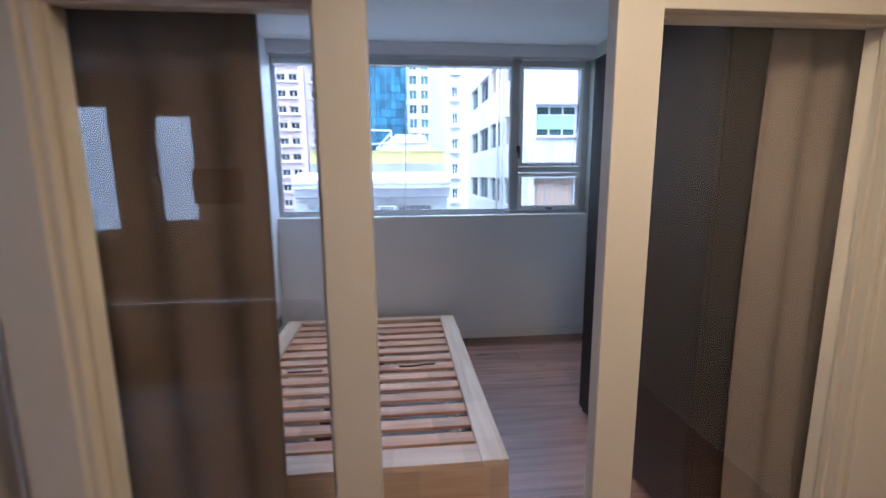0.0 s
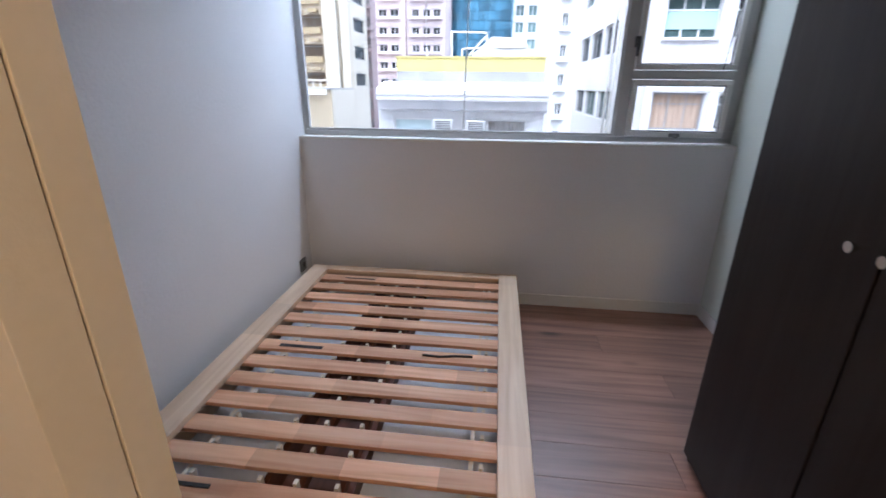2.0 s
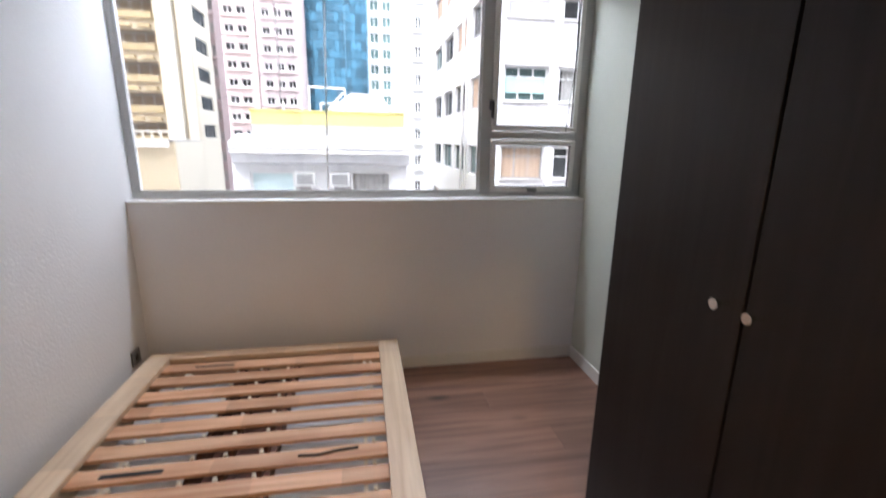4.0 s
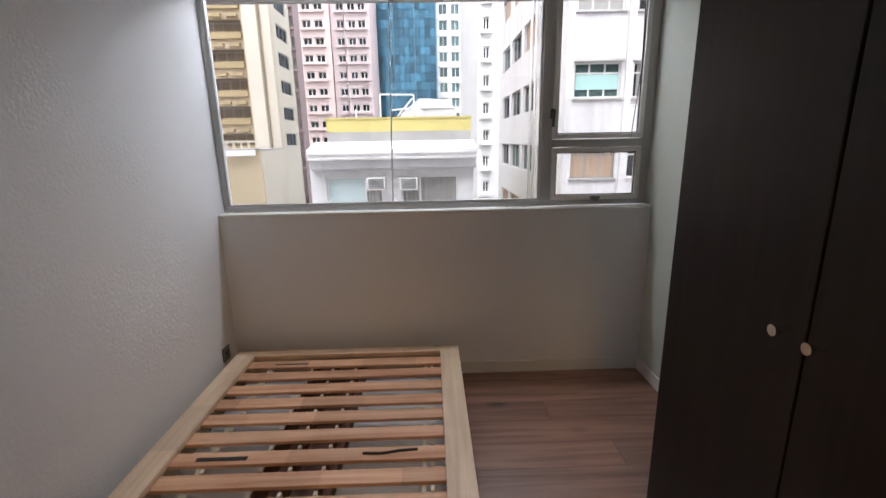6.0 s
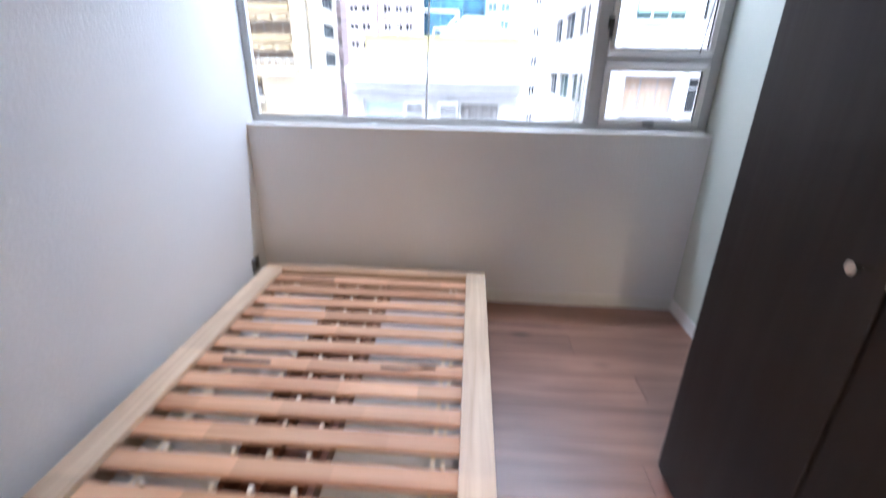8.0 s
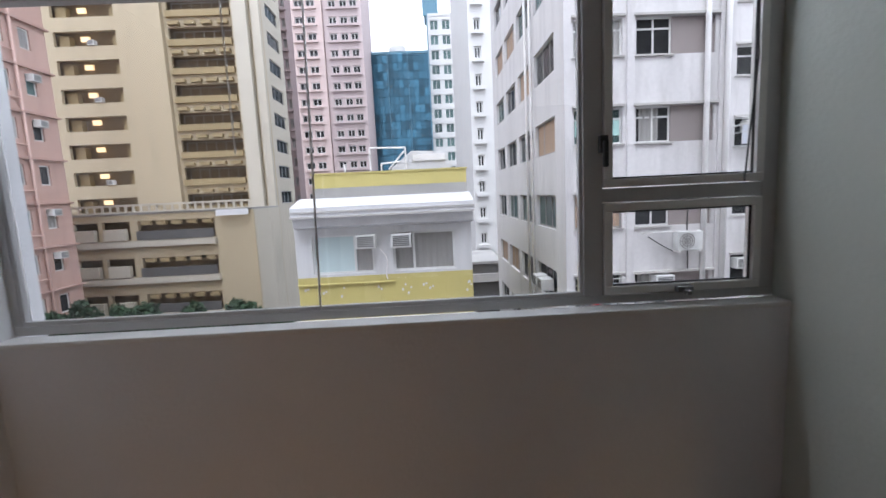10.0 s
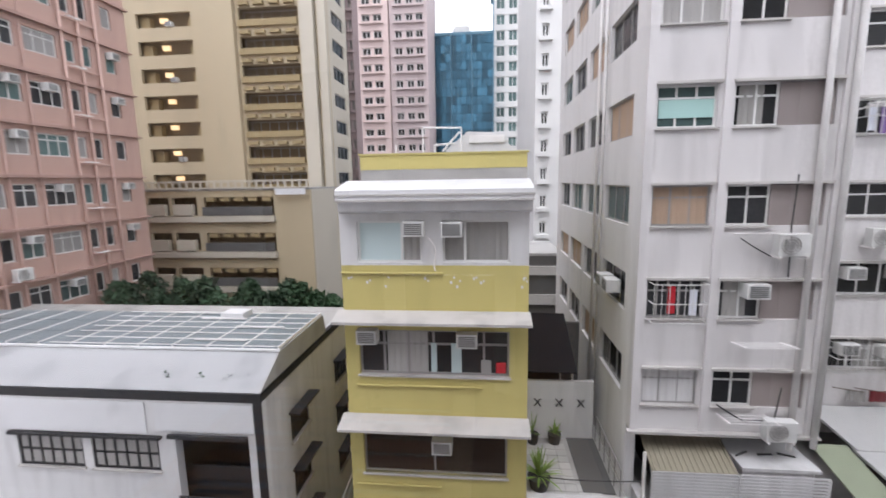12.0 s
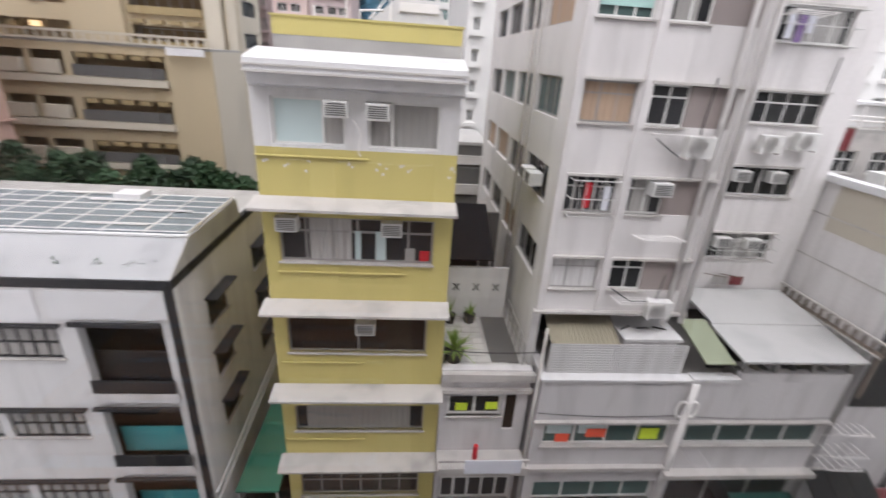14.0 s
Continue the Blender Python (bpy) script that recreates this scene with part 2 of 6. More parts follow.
M_TOWER = mat("pale_tower_tile", (0.63, 0.62, 0.6), 0.7, var=0.05, scale=0.6, stain=0.1)
M_BLACK = mat("black_trim_paint", (0.03, 0.03, 0.032), 0.5, var=0.2)
M_GREY = mat("grey_render", (0.57, 0.555, 0.555), 0.8, var=0.1, scale=1.2, stain=0.42, streak=True)
M_ROOFMET = mat("grey_metal_roof", (0.45, 0.45, 0.44), 0.6, 0.1, var=0.12, scale=1.5, stain=0.4)
M_ROOFGL = mat("dusty_skylight", (0.17, 0.205, 0.22), 0.3, var=0.2, scale=1.5, stain=0.4)
M_CORR = mat("corrugated_sheet", (0.3, 0.27, 0.2), 0.6, 0.2, var=0.2, scale=3, stain=0.6)
M_TEALPANEL = mat("teal_panel", (0.06, 0.3, 0.32), 0.4, var=0.1)
M_GREEN = mat("green_canvas", (0.03, 0.17, 0.11), 0.7, var=0.12, stain=0.2, scale=3)
M_DKGREEN = mat("dark_green_canvas", (0.015, 0.07, 0.06), 0.7, var=0.12, stain=0.2, scale=3)
M_RED = mat("red_canvas", (0.17, 0.035, 0.04), 0.85, var=0.12, stain=0.2, scale=3)
M_BLKCANVAS = mat("black_canvas", (0.018, 0.018, 0.02), 0.95, var=0.2, stain=0.2, scale=3)
M_NEONY = mat("neon_yellow_paper", (0.62, 0.78, 0.05), 0.8, var=0.03)
M_NEONR = mat("neon_orange_paper", (0.85, 0.12, 0.06), 0.8, var=0.03)
M_CLOTHW = mat("white_cloth", (0.66, 0.68, 0.74), 0.9, var=0.06)
M_CLOTHR = mat("red_cloth", (0.5, 0.02, 0.03), 0.9, var=0.06)
M_CLOTHP = mat("purple_cloth", (0.2, 0.12, 0.3), 0.9, var=0.1)
M_ASPHALT = mat("asphalt", (0.055, 0.055, 0.057), 0.85, var=0.15, scale=1, stain=0.3)
M_PAVE = mat("paving", (0.3, 0.29, 0.28), 0.85, var=0.1, scale=1, stain=0.3)
M_LEAF = mat("dark_leaf", (0.026, 0.062, 0.025), 0.7, var=0.4, scale=3, rand=0.3)
M_LEAFY = mat("yellow_green_leaf", (0.2, 0.3, 0.06), 0.6, var=0.3, scale=8)
M_BARK = mat("bark", (0.12, 0.09, 0.065), 0.9, var=0.2)
M_POT = mat("dark_pot", (0.05, 0.048, 0.045), 0.7)
M_BAMBOO = mat("bamboo", (0.36, 0.26, 0.12), 0.7, var=0.2, scale=5)
M_ROOFWHITE = mat("stained_roof_paint", (0.38, 0.385, 0.39), 0.8, var=0.12, scale=2.5, stain=0.55, bump=0.1)
M_RUST = mat("rusty_steel", (0.2, 0.16, 0.13), 0.8, 0.2, var=0.3, scale=5, stain=0.6)
M_CABLE = mat("black_cable", (0.03, 0.03, 0.03), 0.7, var=0.1)
for m_ in (M_PANE, M_PANE_G, M_PANE_B):
    m_.node_tree.nodes["Principled BSDF"].inputs["Specular IOR Level"].default_value = 0.18
for m_ in (M_BLACK, M_BLKCANVAS, M_DKGREEN, M_RED):
    m_.node_tree.nodes["Principled BSDF"].inputs["Specular IOR Level"].default_value = 0.12
# lit lamp covers in the stair recesses of the tower
M_LAMP = mat("lit_lamp_cover", (0.8, 0.66, 0.4), 0.5, var=0.03)
M_LAMP.node_tree.nodes["Principled BSDF"].inputs["Emission Color"].default_value = (1.0, 0.72, 0.38, 1)
M_LAMP.node_tree.nodes["Principled BSDF"].inputs["Emission Strength"].default_value = 1.2
M_ROOFTILE = mat("pale_terrace_tile", (0.45, 0.44, 0.42), 0.8, var=0.15, scale=4, stain=0.4, rand=0.15)

# ---- building blocks ----
WM = {}


def base(name, x, y, z, label, category, group="", kind=""):
    e = new(name)
    e.matrix_basis = Matrix.Translation((x, y, z))
    WM[e] = e.matrix_basis.copy()
    return tagged(e, label, category, group, kind)


def place(name, me, parent=None, m=None, label=""):
    """One object on a mesh, set by its world matrix under a thing or part."""
    ob = new(name, me)
    ob.matrix_basis = m or Matrix()
    WM[ob] = ob.matrix_basis.copy()
    if parent:
        ob.parent = parent
        ob.matrix_parent_inverse = WM[parent].inverted()
    if label:
        tagged(ob, label)
    return ob


def mesh(name, bm, material, smooth=False):
    me = bpy.data.meshes.new(name)
    bm.to_mesh(me)
    bm.free()
    me.materials.append(material)
    if smooth:
        me.shade_smooth()
    return me


def part(name, bm, material, parent=None, label="", m=None, smooth=False):
    return place(name, mesh(name, bm, material, smooth), parent, m, label)


def box(bm, x0, x1, y0, y1, z0, z1):
    v = [bm.verts.new((x, y, z)) for x in (x0, x1) for y in (y0, y1) for z in (z0, z1)]
    for a, b, c, d in ((0, 1, 3, 2), (4, 6, 7, 5), (0, 4, 5, 1), (2, 3, 7, 6), (0, 2, 6, 4), (1, 5, 7, 3)):
        bm.faces.new((v[a], v[b], v[c], v[d]))
    return v


def boxes(*dims, bevel=0.0):
    bm = bmesh.new()
    for d in dims:
        box(bm, *d)
    if bevel:
        bmesh.ops.bevel(bm, geom=bm.edges[:], offset=bevel, segments=2, affect="EDGES", profile=0.6)
    return bm


def rod(bm, a, b, r, n=8):
    a, b = Vector(a), Vector(b)
    turn = (b - a).to_track_quat("Z", "Y").to_matrix().to_4x4()
    bmesh.ops.create_cone(bm, cap_ends=True, segments=n, radius1=r, radius2=r, depth=(b - a).length, matrix=Matrix.Translation((a + b) / 2) @ turn)


def rods(*list_):
    bm = bmesh.new()
    for a, b, r in list_:
        rod(bm, a, b, r)
    return bm


def prism(bm, poly, y0, y1, axis="y"):
    """Pushes an outline of two coordinates along the third axis."""
    put = {"y": lambda p, d: (p[0], d, p[1]), "x": lambda p, d: (d, p[0], p[1]), "z": lambda p, d: (p[0], p[1], d)}[axis]
    a = [bm.verts.new(put(p, y0)) for p in poly]
    b = [bm.verts.new(put(p, y1)) for p in poly]
    bm.faces.new(a)
    bm.faces.new(b[::-1])
    for i in range(len(a)):
        j = (i + 1) % len(a)
        bm.faces.new((a[j], a[i], b[i], b[j]))
    bmesh.ops.recalc_face_normals(bm, faces=bm.faces[:])


def facade(bm, u0, u1, z0, z1, thick, openings):
    """A wall in the plane y = 0 to thick, with holes (u0, u1, z0, z1) through it."""
    zs = sorted({z0, z1, *(min(max(v, z0), z1) for o in openings for v in o[2:])})
    for a, b in zip(zs, zs[1:]):
        if b - a < 1e-4:
            continue
        cut = sorted((o[0], o[1]) for o in openings if o[2] < (a + b) / 2 < o[3])
        at = u0
        for c, d in cut:
            if c > at + 1e-4:
                box(bm, at, c, 0, thick, a, b)
            at = max(at, d)
        if at < u1 - 1e-4:
            box(bm, at, u1, 0, thick, a, b)


MESHES = {}


def cached(key, make):
    if key not in MESHES:
        MESHES[key] = make()
    return MESHES[key]


def frame_mesh(w, h, cols, transom, t, depth, material, name="window_frame"):
    def make():
        bm = bmesh.new()
        box(bm, 0, w, 0, depth, 0, t)
        box(bm, 0, w, 0, depth, h - t, h)
        box(bm, 0, t, 0, depth, t, h - t)
        box(bm, w - t, w, 0, depth, t, h - t)
        for i in range(1, cols):
            box(bm, w * i / cols - t / 2, w * i / cols + t / 2, 0.003, depth - 0.003, t, h - t)
        if transom:
            box(bm, t, w - t, 0.006, depth - 0.006, h * transom - t / 2, h * transom + t / 2)
        return mesh(name, bm, material)
    return cached((name, round(w, 2), round(h, 2), cols, transom, t, material.name), make)


def sheet_mesh(name, w, h, material, thick=0.02, wave=0.0):
    def make():
        bm = bmesh.new()
        if wave:
            n = max(8, int(w / 0.06))
            for i in range(n):
                a, b = w * i / n, w * (i + 1) / n
                ya, yb = wave * math.sin(i * 1.9), wave * math.sin((i + 1) * 1.9)
                v = [bm.verts.new(p) for p in ((a, ya, 0), (b, yb, 0), (b, yb, h), (a, ya, h), (a, ya + thick, 0), (b, yb + thick, 0), (b, yb + thick, h), (a, ya + thick, h))]
                for q in ((0, 1, 2, 3), (7, 6, 5, 4), (3, 2, 6, 7), (4, 5, 1, 0)):
                    bm.faces.new([v[k] for k in q])
        else:
            box(bm, 0, w, 0, thick, 0, h)
        return mesh(name, bm, material)
    return cached((name, round(w, 2), round(h, 2), material.name, wave), make)


def window(parent, m, u0, u1, z0, z1, cols=2, transom=0.0, frame_mat=None, pane_mat=None, t=0.05, set_in=0.14, sill=True, drape=None, drape_part=(0.0, 1.0), hood=0.0):
    """A window set into a facade: frame with a pane behind it, a sill, and drapes where they show."""
    fm, pm = frame_mat or M_WFRAME, pane_mat or M_PANE
    w, h = u1 - u0, z1 - z0
    at = m @ Matrix.Translation((u0, set_in, z0))
    fr = place("window", frame_mesh(w, h, cols, transom, t, 0.06, fm), parent, at)
    place("pane", sheet_mesh("pane", w - t, h - t, pm), fr, at @ Matrix.Translation((t / 2, 0.025, t / 2)))
    if drape:
        a, b = drape_part
        place("curtain", sheet_mesh("curtain", w * (b - a) - t, h - 2 * t, drape, 0.008, 0.012), fr, at @ Matrix.Translation((w * a + t / 2, 0.012, t)))
    if sill:
        place("sill", sheet_mesh("sill", w + 0.1, 0.05, M_LEDGE, set_in + 0.08), fr, m @ Matrix.Translation((u0 - 0.05, -0.08, z0 - 0.05)))
    if hood:
        place("hood", sheet_mesh("hood", w + 0.12, 0.07, M_LEDGE, hood), fr, m @ Matrix.Translation((u0 - 0.06, -hood + 0.02, z1 + 0.01)))
    return fr


def aircon_mesh_body():
    bm = boxes((0, 0.6, 0, 0.45, 0, 0.42), bevel=0.015)
    return mesh("casing", bm, M_AC)


def aircon_mesh_grille():
    bm = bmesh.new()
    for i in range(6):
        box(bm, 0.06, 0.54, -0.012, 0.006, 0.06 + i * 0.054, 0.09 + i * 0.054)
    return mesh("grille", bm, M_ACDARK)


def window_aircon(m, label="cream window air conditioner with dark slatted grille"):
    e = new("air_conditioner")
    e.matrix_basis = m
    WM[e] = m.copy()
    tagged(e, label, "air conditioner", "air conditioners on the facades")
    place("casing", cached("ac_body", aircon_mesh_body), e, m)
    place("grille", cached("ac_grille", aircon_mesh_grille), e, m)
    return e


def fan_unit_body():
    return mesh("casing", boxes((0, 0.8, 0, 0.3, 0, 0.6), bevel=0.02), M_AC)


def fan_unit_fan():
    bm = bmesh.new()
    for r in (0.09, 0.16, 0.235):
        k = 20
        for i in range(k):
            a, b = 2 * math.pi * i / k, 2 * math.pi * (i + 1) / k
            rod(bm, (0.3 + r * math.cos(a), -0.015, 0.3 + r * math.sin(a)), (0.3 + r * math.cos(b), -0.015, 0.3 + r * math.sin(b)), 0.012, 5)
    for i in range(8):
        a = math.pi * i / 4
        rod(bm, (0.3, -0.012, 0.3), (0.3 + 0.235 * math.cos(a), -0.012, 0.3 + 0.235 * math.sin(a)), 0.01, 5)
    return mesh("fan_guard", bm, M_GFRAME)


def fan_unit_bracket():
    bm = boxes((0.05, 0.1, -0.02, 0.5, -0.06, -0.001), (0.7, 0.75, -0.02, 0.5, -0.06, -0.001))
    return mesh("bracket", bm, M_PIPE)


def fan_unit(m):
    e = new("condenser_unit")
    e.matrix_basis = m
    WM[e] = m.copy()
    tagged(e, "white split air conditioner condenser with round fan guard", "air conditioner", "condensers on the facades")
    place("casing", cached("fan_body", fan_unit_body), e, m)
    place("fan_guard", cached("fan_fan", fan_unit_fan), e, m)
    place("bracket", cached("fan_bracket", fan_unit_bracket), e, m)
    return e

# ---- bedroom and hall: structure ----
W, CEIL, SILL, HEAD = 2.77, 2.6, 1.15, 2.5
HALL_L, HALL_B, PART_F, PART_B = -3.2, -6.8, -2.67, -2.53


def structure(name, bm, material, label, category, smooth=False):
    return tagged(part(name, bm, material, None, "", None, smooth), label, category, "", "structure")


structure("wall_left", boxes((-0.15, 0, PART_B, 0.22, 0, CEIL)), M_WALL, "smooth pale grey painted plaster wall beside the bed", "wall")
structure("wall_right", boxes((W, W + 0.15, PART_B, 0.22, 0, CEIL)), M_SAGE, "smooth pale sage painted wall behind the wardrobe", "wall")
structure("wall_window", boxes((0, W, 0, 0.13, 0, SILL - 0.02)), M_WALL, "pale painted wall below the wide window", "wall")
structure("wall_lintel", boxes((0, W, 0, 0.2, HEAD, CEIL)), M_WALL, "narrow painted wall strip above the window", "wall")
structure("ceiling", boxes((HALL_L - 0.15, W + 0.15, HALL_B - 0.15, 0.22, CEIL, CEIL + 0.12)), M_CEIL, "plain white painted ceiling", "ceiling")
structure("wall_partition", boxes((0, W, PART_F + 0.01, PART_B - 0.01, 2.13, CEIL)), M_FRAME, "cream wall strip above the glazed partition", "wall")
structure("wall_hall_right", boxes((W, W + 0.15, HALL_B, PART_B - 0.002, 0, CEIL)), M_HALLWALL, "warm cream hall wall", "wall")
structure("wall_hall_left", boxes((HALL_L - 0.15, HALL_L, HALL_B, PART_B, 0, CEIL)), M_HALLWALL, "warm cream hall wall", "wall")
structure("wall_hall_front", boxes((HALL_L, -0.152, PART_F, PART_B, 0, CEIL)), M_HALLWALL, "warm cream hall wall beside the partition", "wall")
bm = bmesh.new()
facade(bm, HALL_L, W, 0, CEIL, 0.15, [(-2.75, -2.2, 0.85, 2.35), (-1.8, -1.3, 0.95, 2.25)])
structure("wall_hall_back", bm, M_HALLWALL, "warm cream hall wall with two small windows", "wall").matrix_basis = Matrix.Translation((0, HALL_B - 0.15, 0))
for i, (a, b, c, d) in enumerate([(-2.75, -2.2, 0.85, 2.35), (-1.8, -1.3, 0.95, 2.25)]):
    wdw = structure("window_%d" % (i + 2), boxes((a, b, -6.92, -6.86, c, c + 0.05), (a, b, -6.92, -6.86, d - 0.05, d), (a, a + 0.05, -6.92, -6.86, c + 0.05, d - 0.05), (b - 0.05, b, -6.92, -6.86, c + 0.05, d - 0.05)), M_TRIM, "small white framed window in the hall", "window")
    WM[wdw] = Matrix()
    g = part("pane", boxes((a + 0.04, b - 0.04, -6.9, -6.89, c + 0.04, d - 0.04)), M_GLASS, wdw)
    g.visible_shadow = False
panel = base("wall_cabinet", -1.03, -6.7, 1.2, "small dark brown cabinet on the hall wall", "cabinet")
part("body", boxes((-1.28, -0.78, -6.795, -6.62, 1.2, 1.6), bevel=0.006), M_DARKWOOD, panel)
part("door", boxes((-1.275, -0.785, -6.618, -6.6, 1.205, 1.595), bevel=0.004), M_DARKWOOD, panel)
# unseen ring, added to screen the hall light at low angles
fix = base("ceiling_lamp", 1.7, -3.65, 2.6, "unseen round white lamp ring added around the hall light", "lamp")
bm = bmesh.new()
for k in range(32):
    a, b = 2 * math.pi * k / 32, 2 * math.pi * (k + 1) / 32
    for r0, r1 in ((0.2, 0.22), (0.21, 0.23)):
        bm.faces.new([bm.verts.new((1.7 + r * math.cos(t), -3.65 + r * math.sin(t), z)) for r, t, z in ((r0, a, 2.599), (r0, b, 2.599), (r1, b, 2.4), (r1, a, 2.4))])
part("shade", bm, M_TRIM, fix)

# skirting
structure("baseboard", boxes((0.0, W, -0.014, -0.001, 0.0, 0.085), bevel=0.003), M_TRIM, "white painted skirting board under the window", "baseboard")
structure("baseboard_right", boxes((W - 0.014, W - 0.001, -1.35, -0.016, 0.0, 0.085), bevel=0.003), M_TRIM, "white painted skirting board", "baseboard")
structure("baseboard_left", boxes((0.001, 0.014, PART_B + 0.002, -0.016, 0.0, 0.085), bevel=0.003), M_TRIM, "white painted skirting board beside the bed", "baseboard")

# window: frame, fixed pane, two sashes, sill board
win = structure("window_1", boxes((0.002, W - 0.002, 0.085, 0.132, 1.151, 1.185), (0.002, W - 0.002, 0.085, 0.132, HEAD - 0.04, HEAD - 0.001),
                                  (0.002, 0.03, 0.085, 0.132, 1.185, HEAD - 0.04), (W - 0.06, W - 0.002, 0.085, 0.132, 1.185, HEAD - 0.04),
                                  (2.055, 2.125, 0.08, 0.14, 1.185, HEAD - 0.04), (2.125, W - 0.06, 0.085, 0.132, 1.525, 1.575), bevel=0.004),
                M_ALU, "wide grey aluminium window with fixed pane and two sashes", "window")
WM[win] = Matrix()
part("glazing_bead", boxes((0.03, 2.055, 0.09, 0.11, 1.185, 1.2), (0.03, 0.042, 0.09, 0.11, 1.2, 2.46), (2.043, 2.055, 0.09, 0.11, 1.2, 2.46), bevel=0.002), M_ALU, win)
g = part("pane", boxes((0.04, 2.045, 0.117, 0.123, 1.195, 2.462)), M_GLASS, win)
g.visible_shadow = False
for z0, z1 in ((1.188, 1.522), (1.578, 2.458)):
    s = part("sash", boxes((2.128, 2.707, 0.07, 0.12, z0, z0 + 0.03), (2.128, 2.707, 0.07, 0.12, z1 - 0.03, z1), (2.128, 2.158, 0.07, 0.12, z0 + 0.03, z1 - 0.03), (2.677, 2.707, 0.07, 0.12, z0 + 0.03, z1 - 0.03), bevel=0.004), M_TRIM, win)
    g = part("pane", boxes((2.15, 2.685, 0.093, 0.099, z0 + 0.02, z1 - 0.02)), M_GLASS, s)
    g.visible_shadow = False
    part("gasket", boxes((2.158, 2.677, 0.086, 0.092, z0 + 0.03, z0 + 0.036), (2.158, 2.677, 0.086, 0.092, z1 - 0.036, z1 - 0.03), (2.158, 2.164, 0.086, 0.092, z0 + 0.036, z1 - 0.036), (2.671, 2.677, 0.086, 0.092, z0 + 0.036, z1 - 0.036)), M_GASKET, s)
part("handle", boxes((2.385, 2.445, 0.045, 0.069, 1.19, 1.212), (2.405, 2.425, 0.02, 0.045, 1.185, 1.2), bevel=0.004), M_SOCKET, win, "grey metal window latch")
part("handle", boxes((2.105, 2.135, 0.05, 0.074, 1.7, 1.76), (2.112, 2.128, 0.03, 0.05, 1.65, 1.74), bevel=0.004), M_GASKET, win, "dark metal window handle")
structure("window_sill", boxes((0.0, W, -0.008, 0.079, SILL - 0.02, SILL), bevel=0.005), M_TRIM, "white painted window sill board", "sill")
# unseen right stretch is extended to shade the corner house and street
structure("outer_wall", boxes((-14, -0.3, 0.205, 0.225, -15.5, 12), (W + 0.3, 34, 0.205, 0.225, -15.5, 12), (-0.3, W + 0.3, 0.14, 0.16, -15.5, 1.1), (-0.3, W + 0.3, 0.205, 0.225, 2.62, 12)), M_RWHITE, "pale outer wall of the apartment building, extended unseen for shade", "wall")

structure("window_hood", boxes((-3.4, W + 2.2, 0.226, 0.9, 2.64, 2.76), (-3.4, W + 2.2, 0.84, 0.9, 2.6, 2.639), bevel=0.006), M_LEDGE, "stained concrete hood above the window outside", "hood")

# blind, drawn up
bl = base("venetian_blind", 1.03, 0.05, 2.44, "white venetian blind drawn up under the window head", "blind")
part("headrail", boxes((0.02, 2.05, 0.025, 0.065, 2.475, 2.499), bevel=0.003), M_BLIND, bl)
for i in range(9):
    part("slat", boxes((0.03, 2.04, 0.022, 0.068, 2.421 + i * 0.006, 2.424 + i * 0.006)), M_BLIND, bl)
part("wand", rods(((1.13, 0.045, 2.46), (1.1, 0.05, 1.2), 0.004)), M_PLASTIC, bl, "grey plastic tilt wand", smooth=True)
part("cord", rods(((0.86, 0.045, 2.46), (0.86, 0.045, 1.75), 0.0022)), M_PLASTIC, bl)
bl2 = base("venetian_blind", 2.42, 0.05, 2.44, "white venetian blind drawn up above the sashes", "blind")
part("headrail", boxes((2.13, 2.7, 0.025, 0.065, 2.475, 2.499), bevel=0.003), M_BLIND, bl2)
for i in range(9):
    part("slat", boxes((2.14, 2.69, 0.022, 0.068, 2.421 + i * 0.006, 2.424 + i * 0.006)), M_BLIND, bl2)
part("cord", rods(((2.64, 0.045, 2.47), (2.655, 0.05, 2.0), 0.003), ((2.655, 0.05, 2.0), (2.62, 0.05, 1.58), 0.003)), M_GASKET, bl2, "dark blind cord")

# glazed timber partition between hall and bedroom
pf = base("glazed_partition", 1.38, -2.6, 0, "cream painted timber partition with glazed side bays and open doorway", "partition")
part("post", boxes((0.838, 0.97, PART_F, -2.612, 0, 2.129), (0.865, 0.94, -2.6115, -2.6085, 0, 2.129), (0.838, 0.97, -2.608, -2.56, 0, 2.129), bevel=0.0008), M_FRAME, pf)
part("post", boxes((1.637, 1.768, PART_F - 0.02, -2.63, 0, 2.129), (1.7, 1.768, -2.6295, -2.585, 0, 2.129), bevel=0.004), M_FRAME, pf)
part("jamb", boxes((0.0, 0.145, PART_F - 0.012, PART_B, 0, 2.129), (0.145, 0.17, PART_F + 0.004, PART_B - 0.004, 0, 2.129), bevel=0.004), M_FRAME, pf)
part("jamb", boxes((2.56, W - 0.002, PART_F - 0.012, PART_B, 0, 2.129), (2.535, 2.56, PART_F + 0.004, PART_B - 0.004, 0, 2.129), bevel=0.004), M_FRAME, pf)
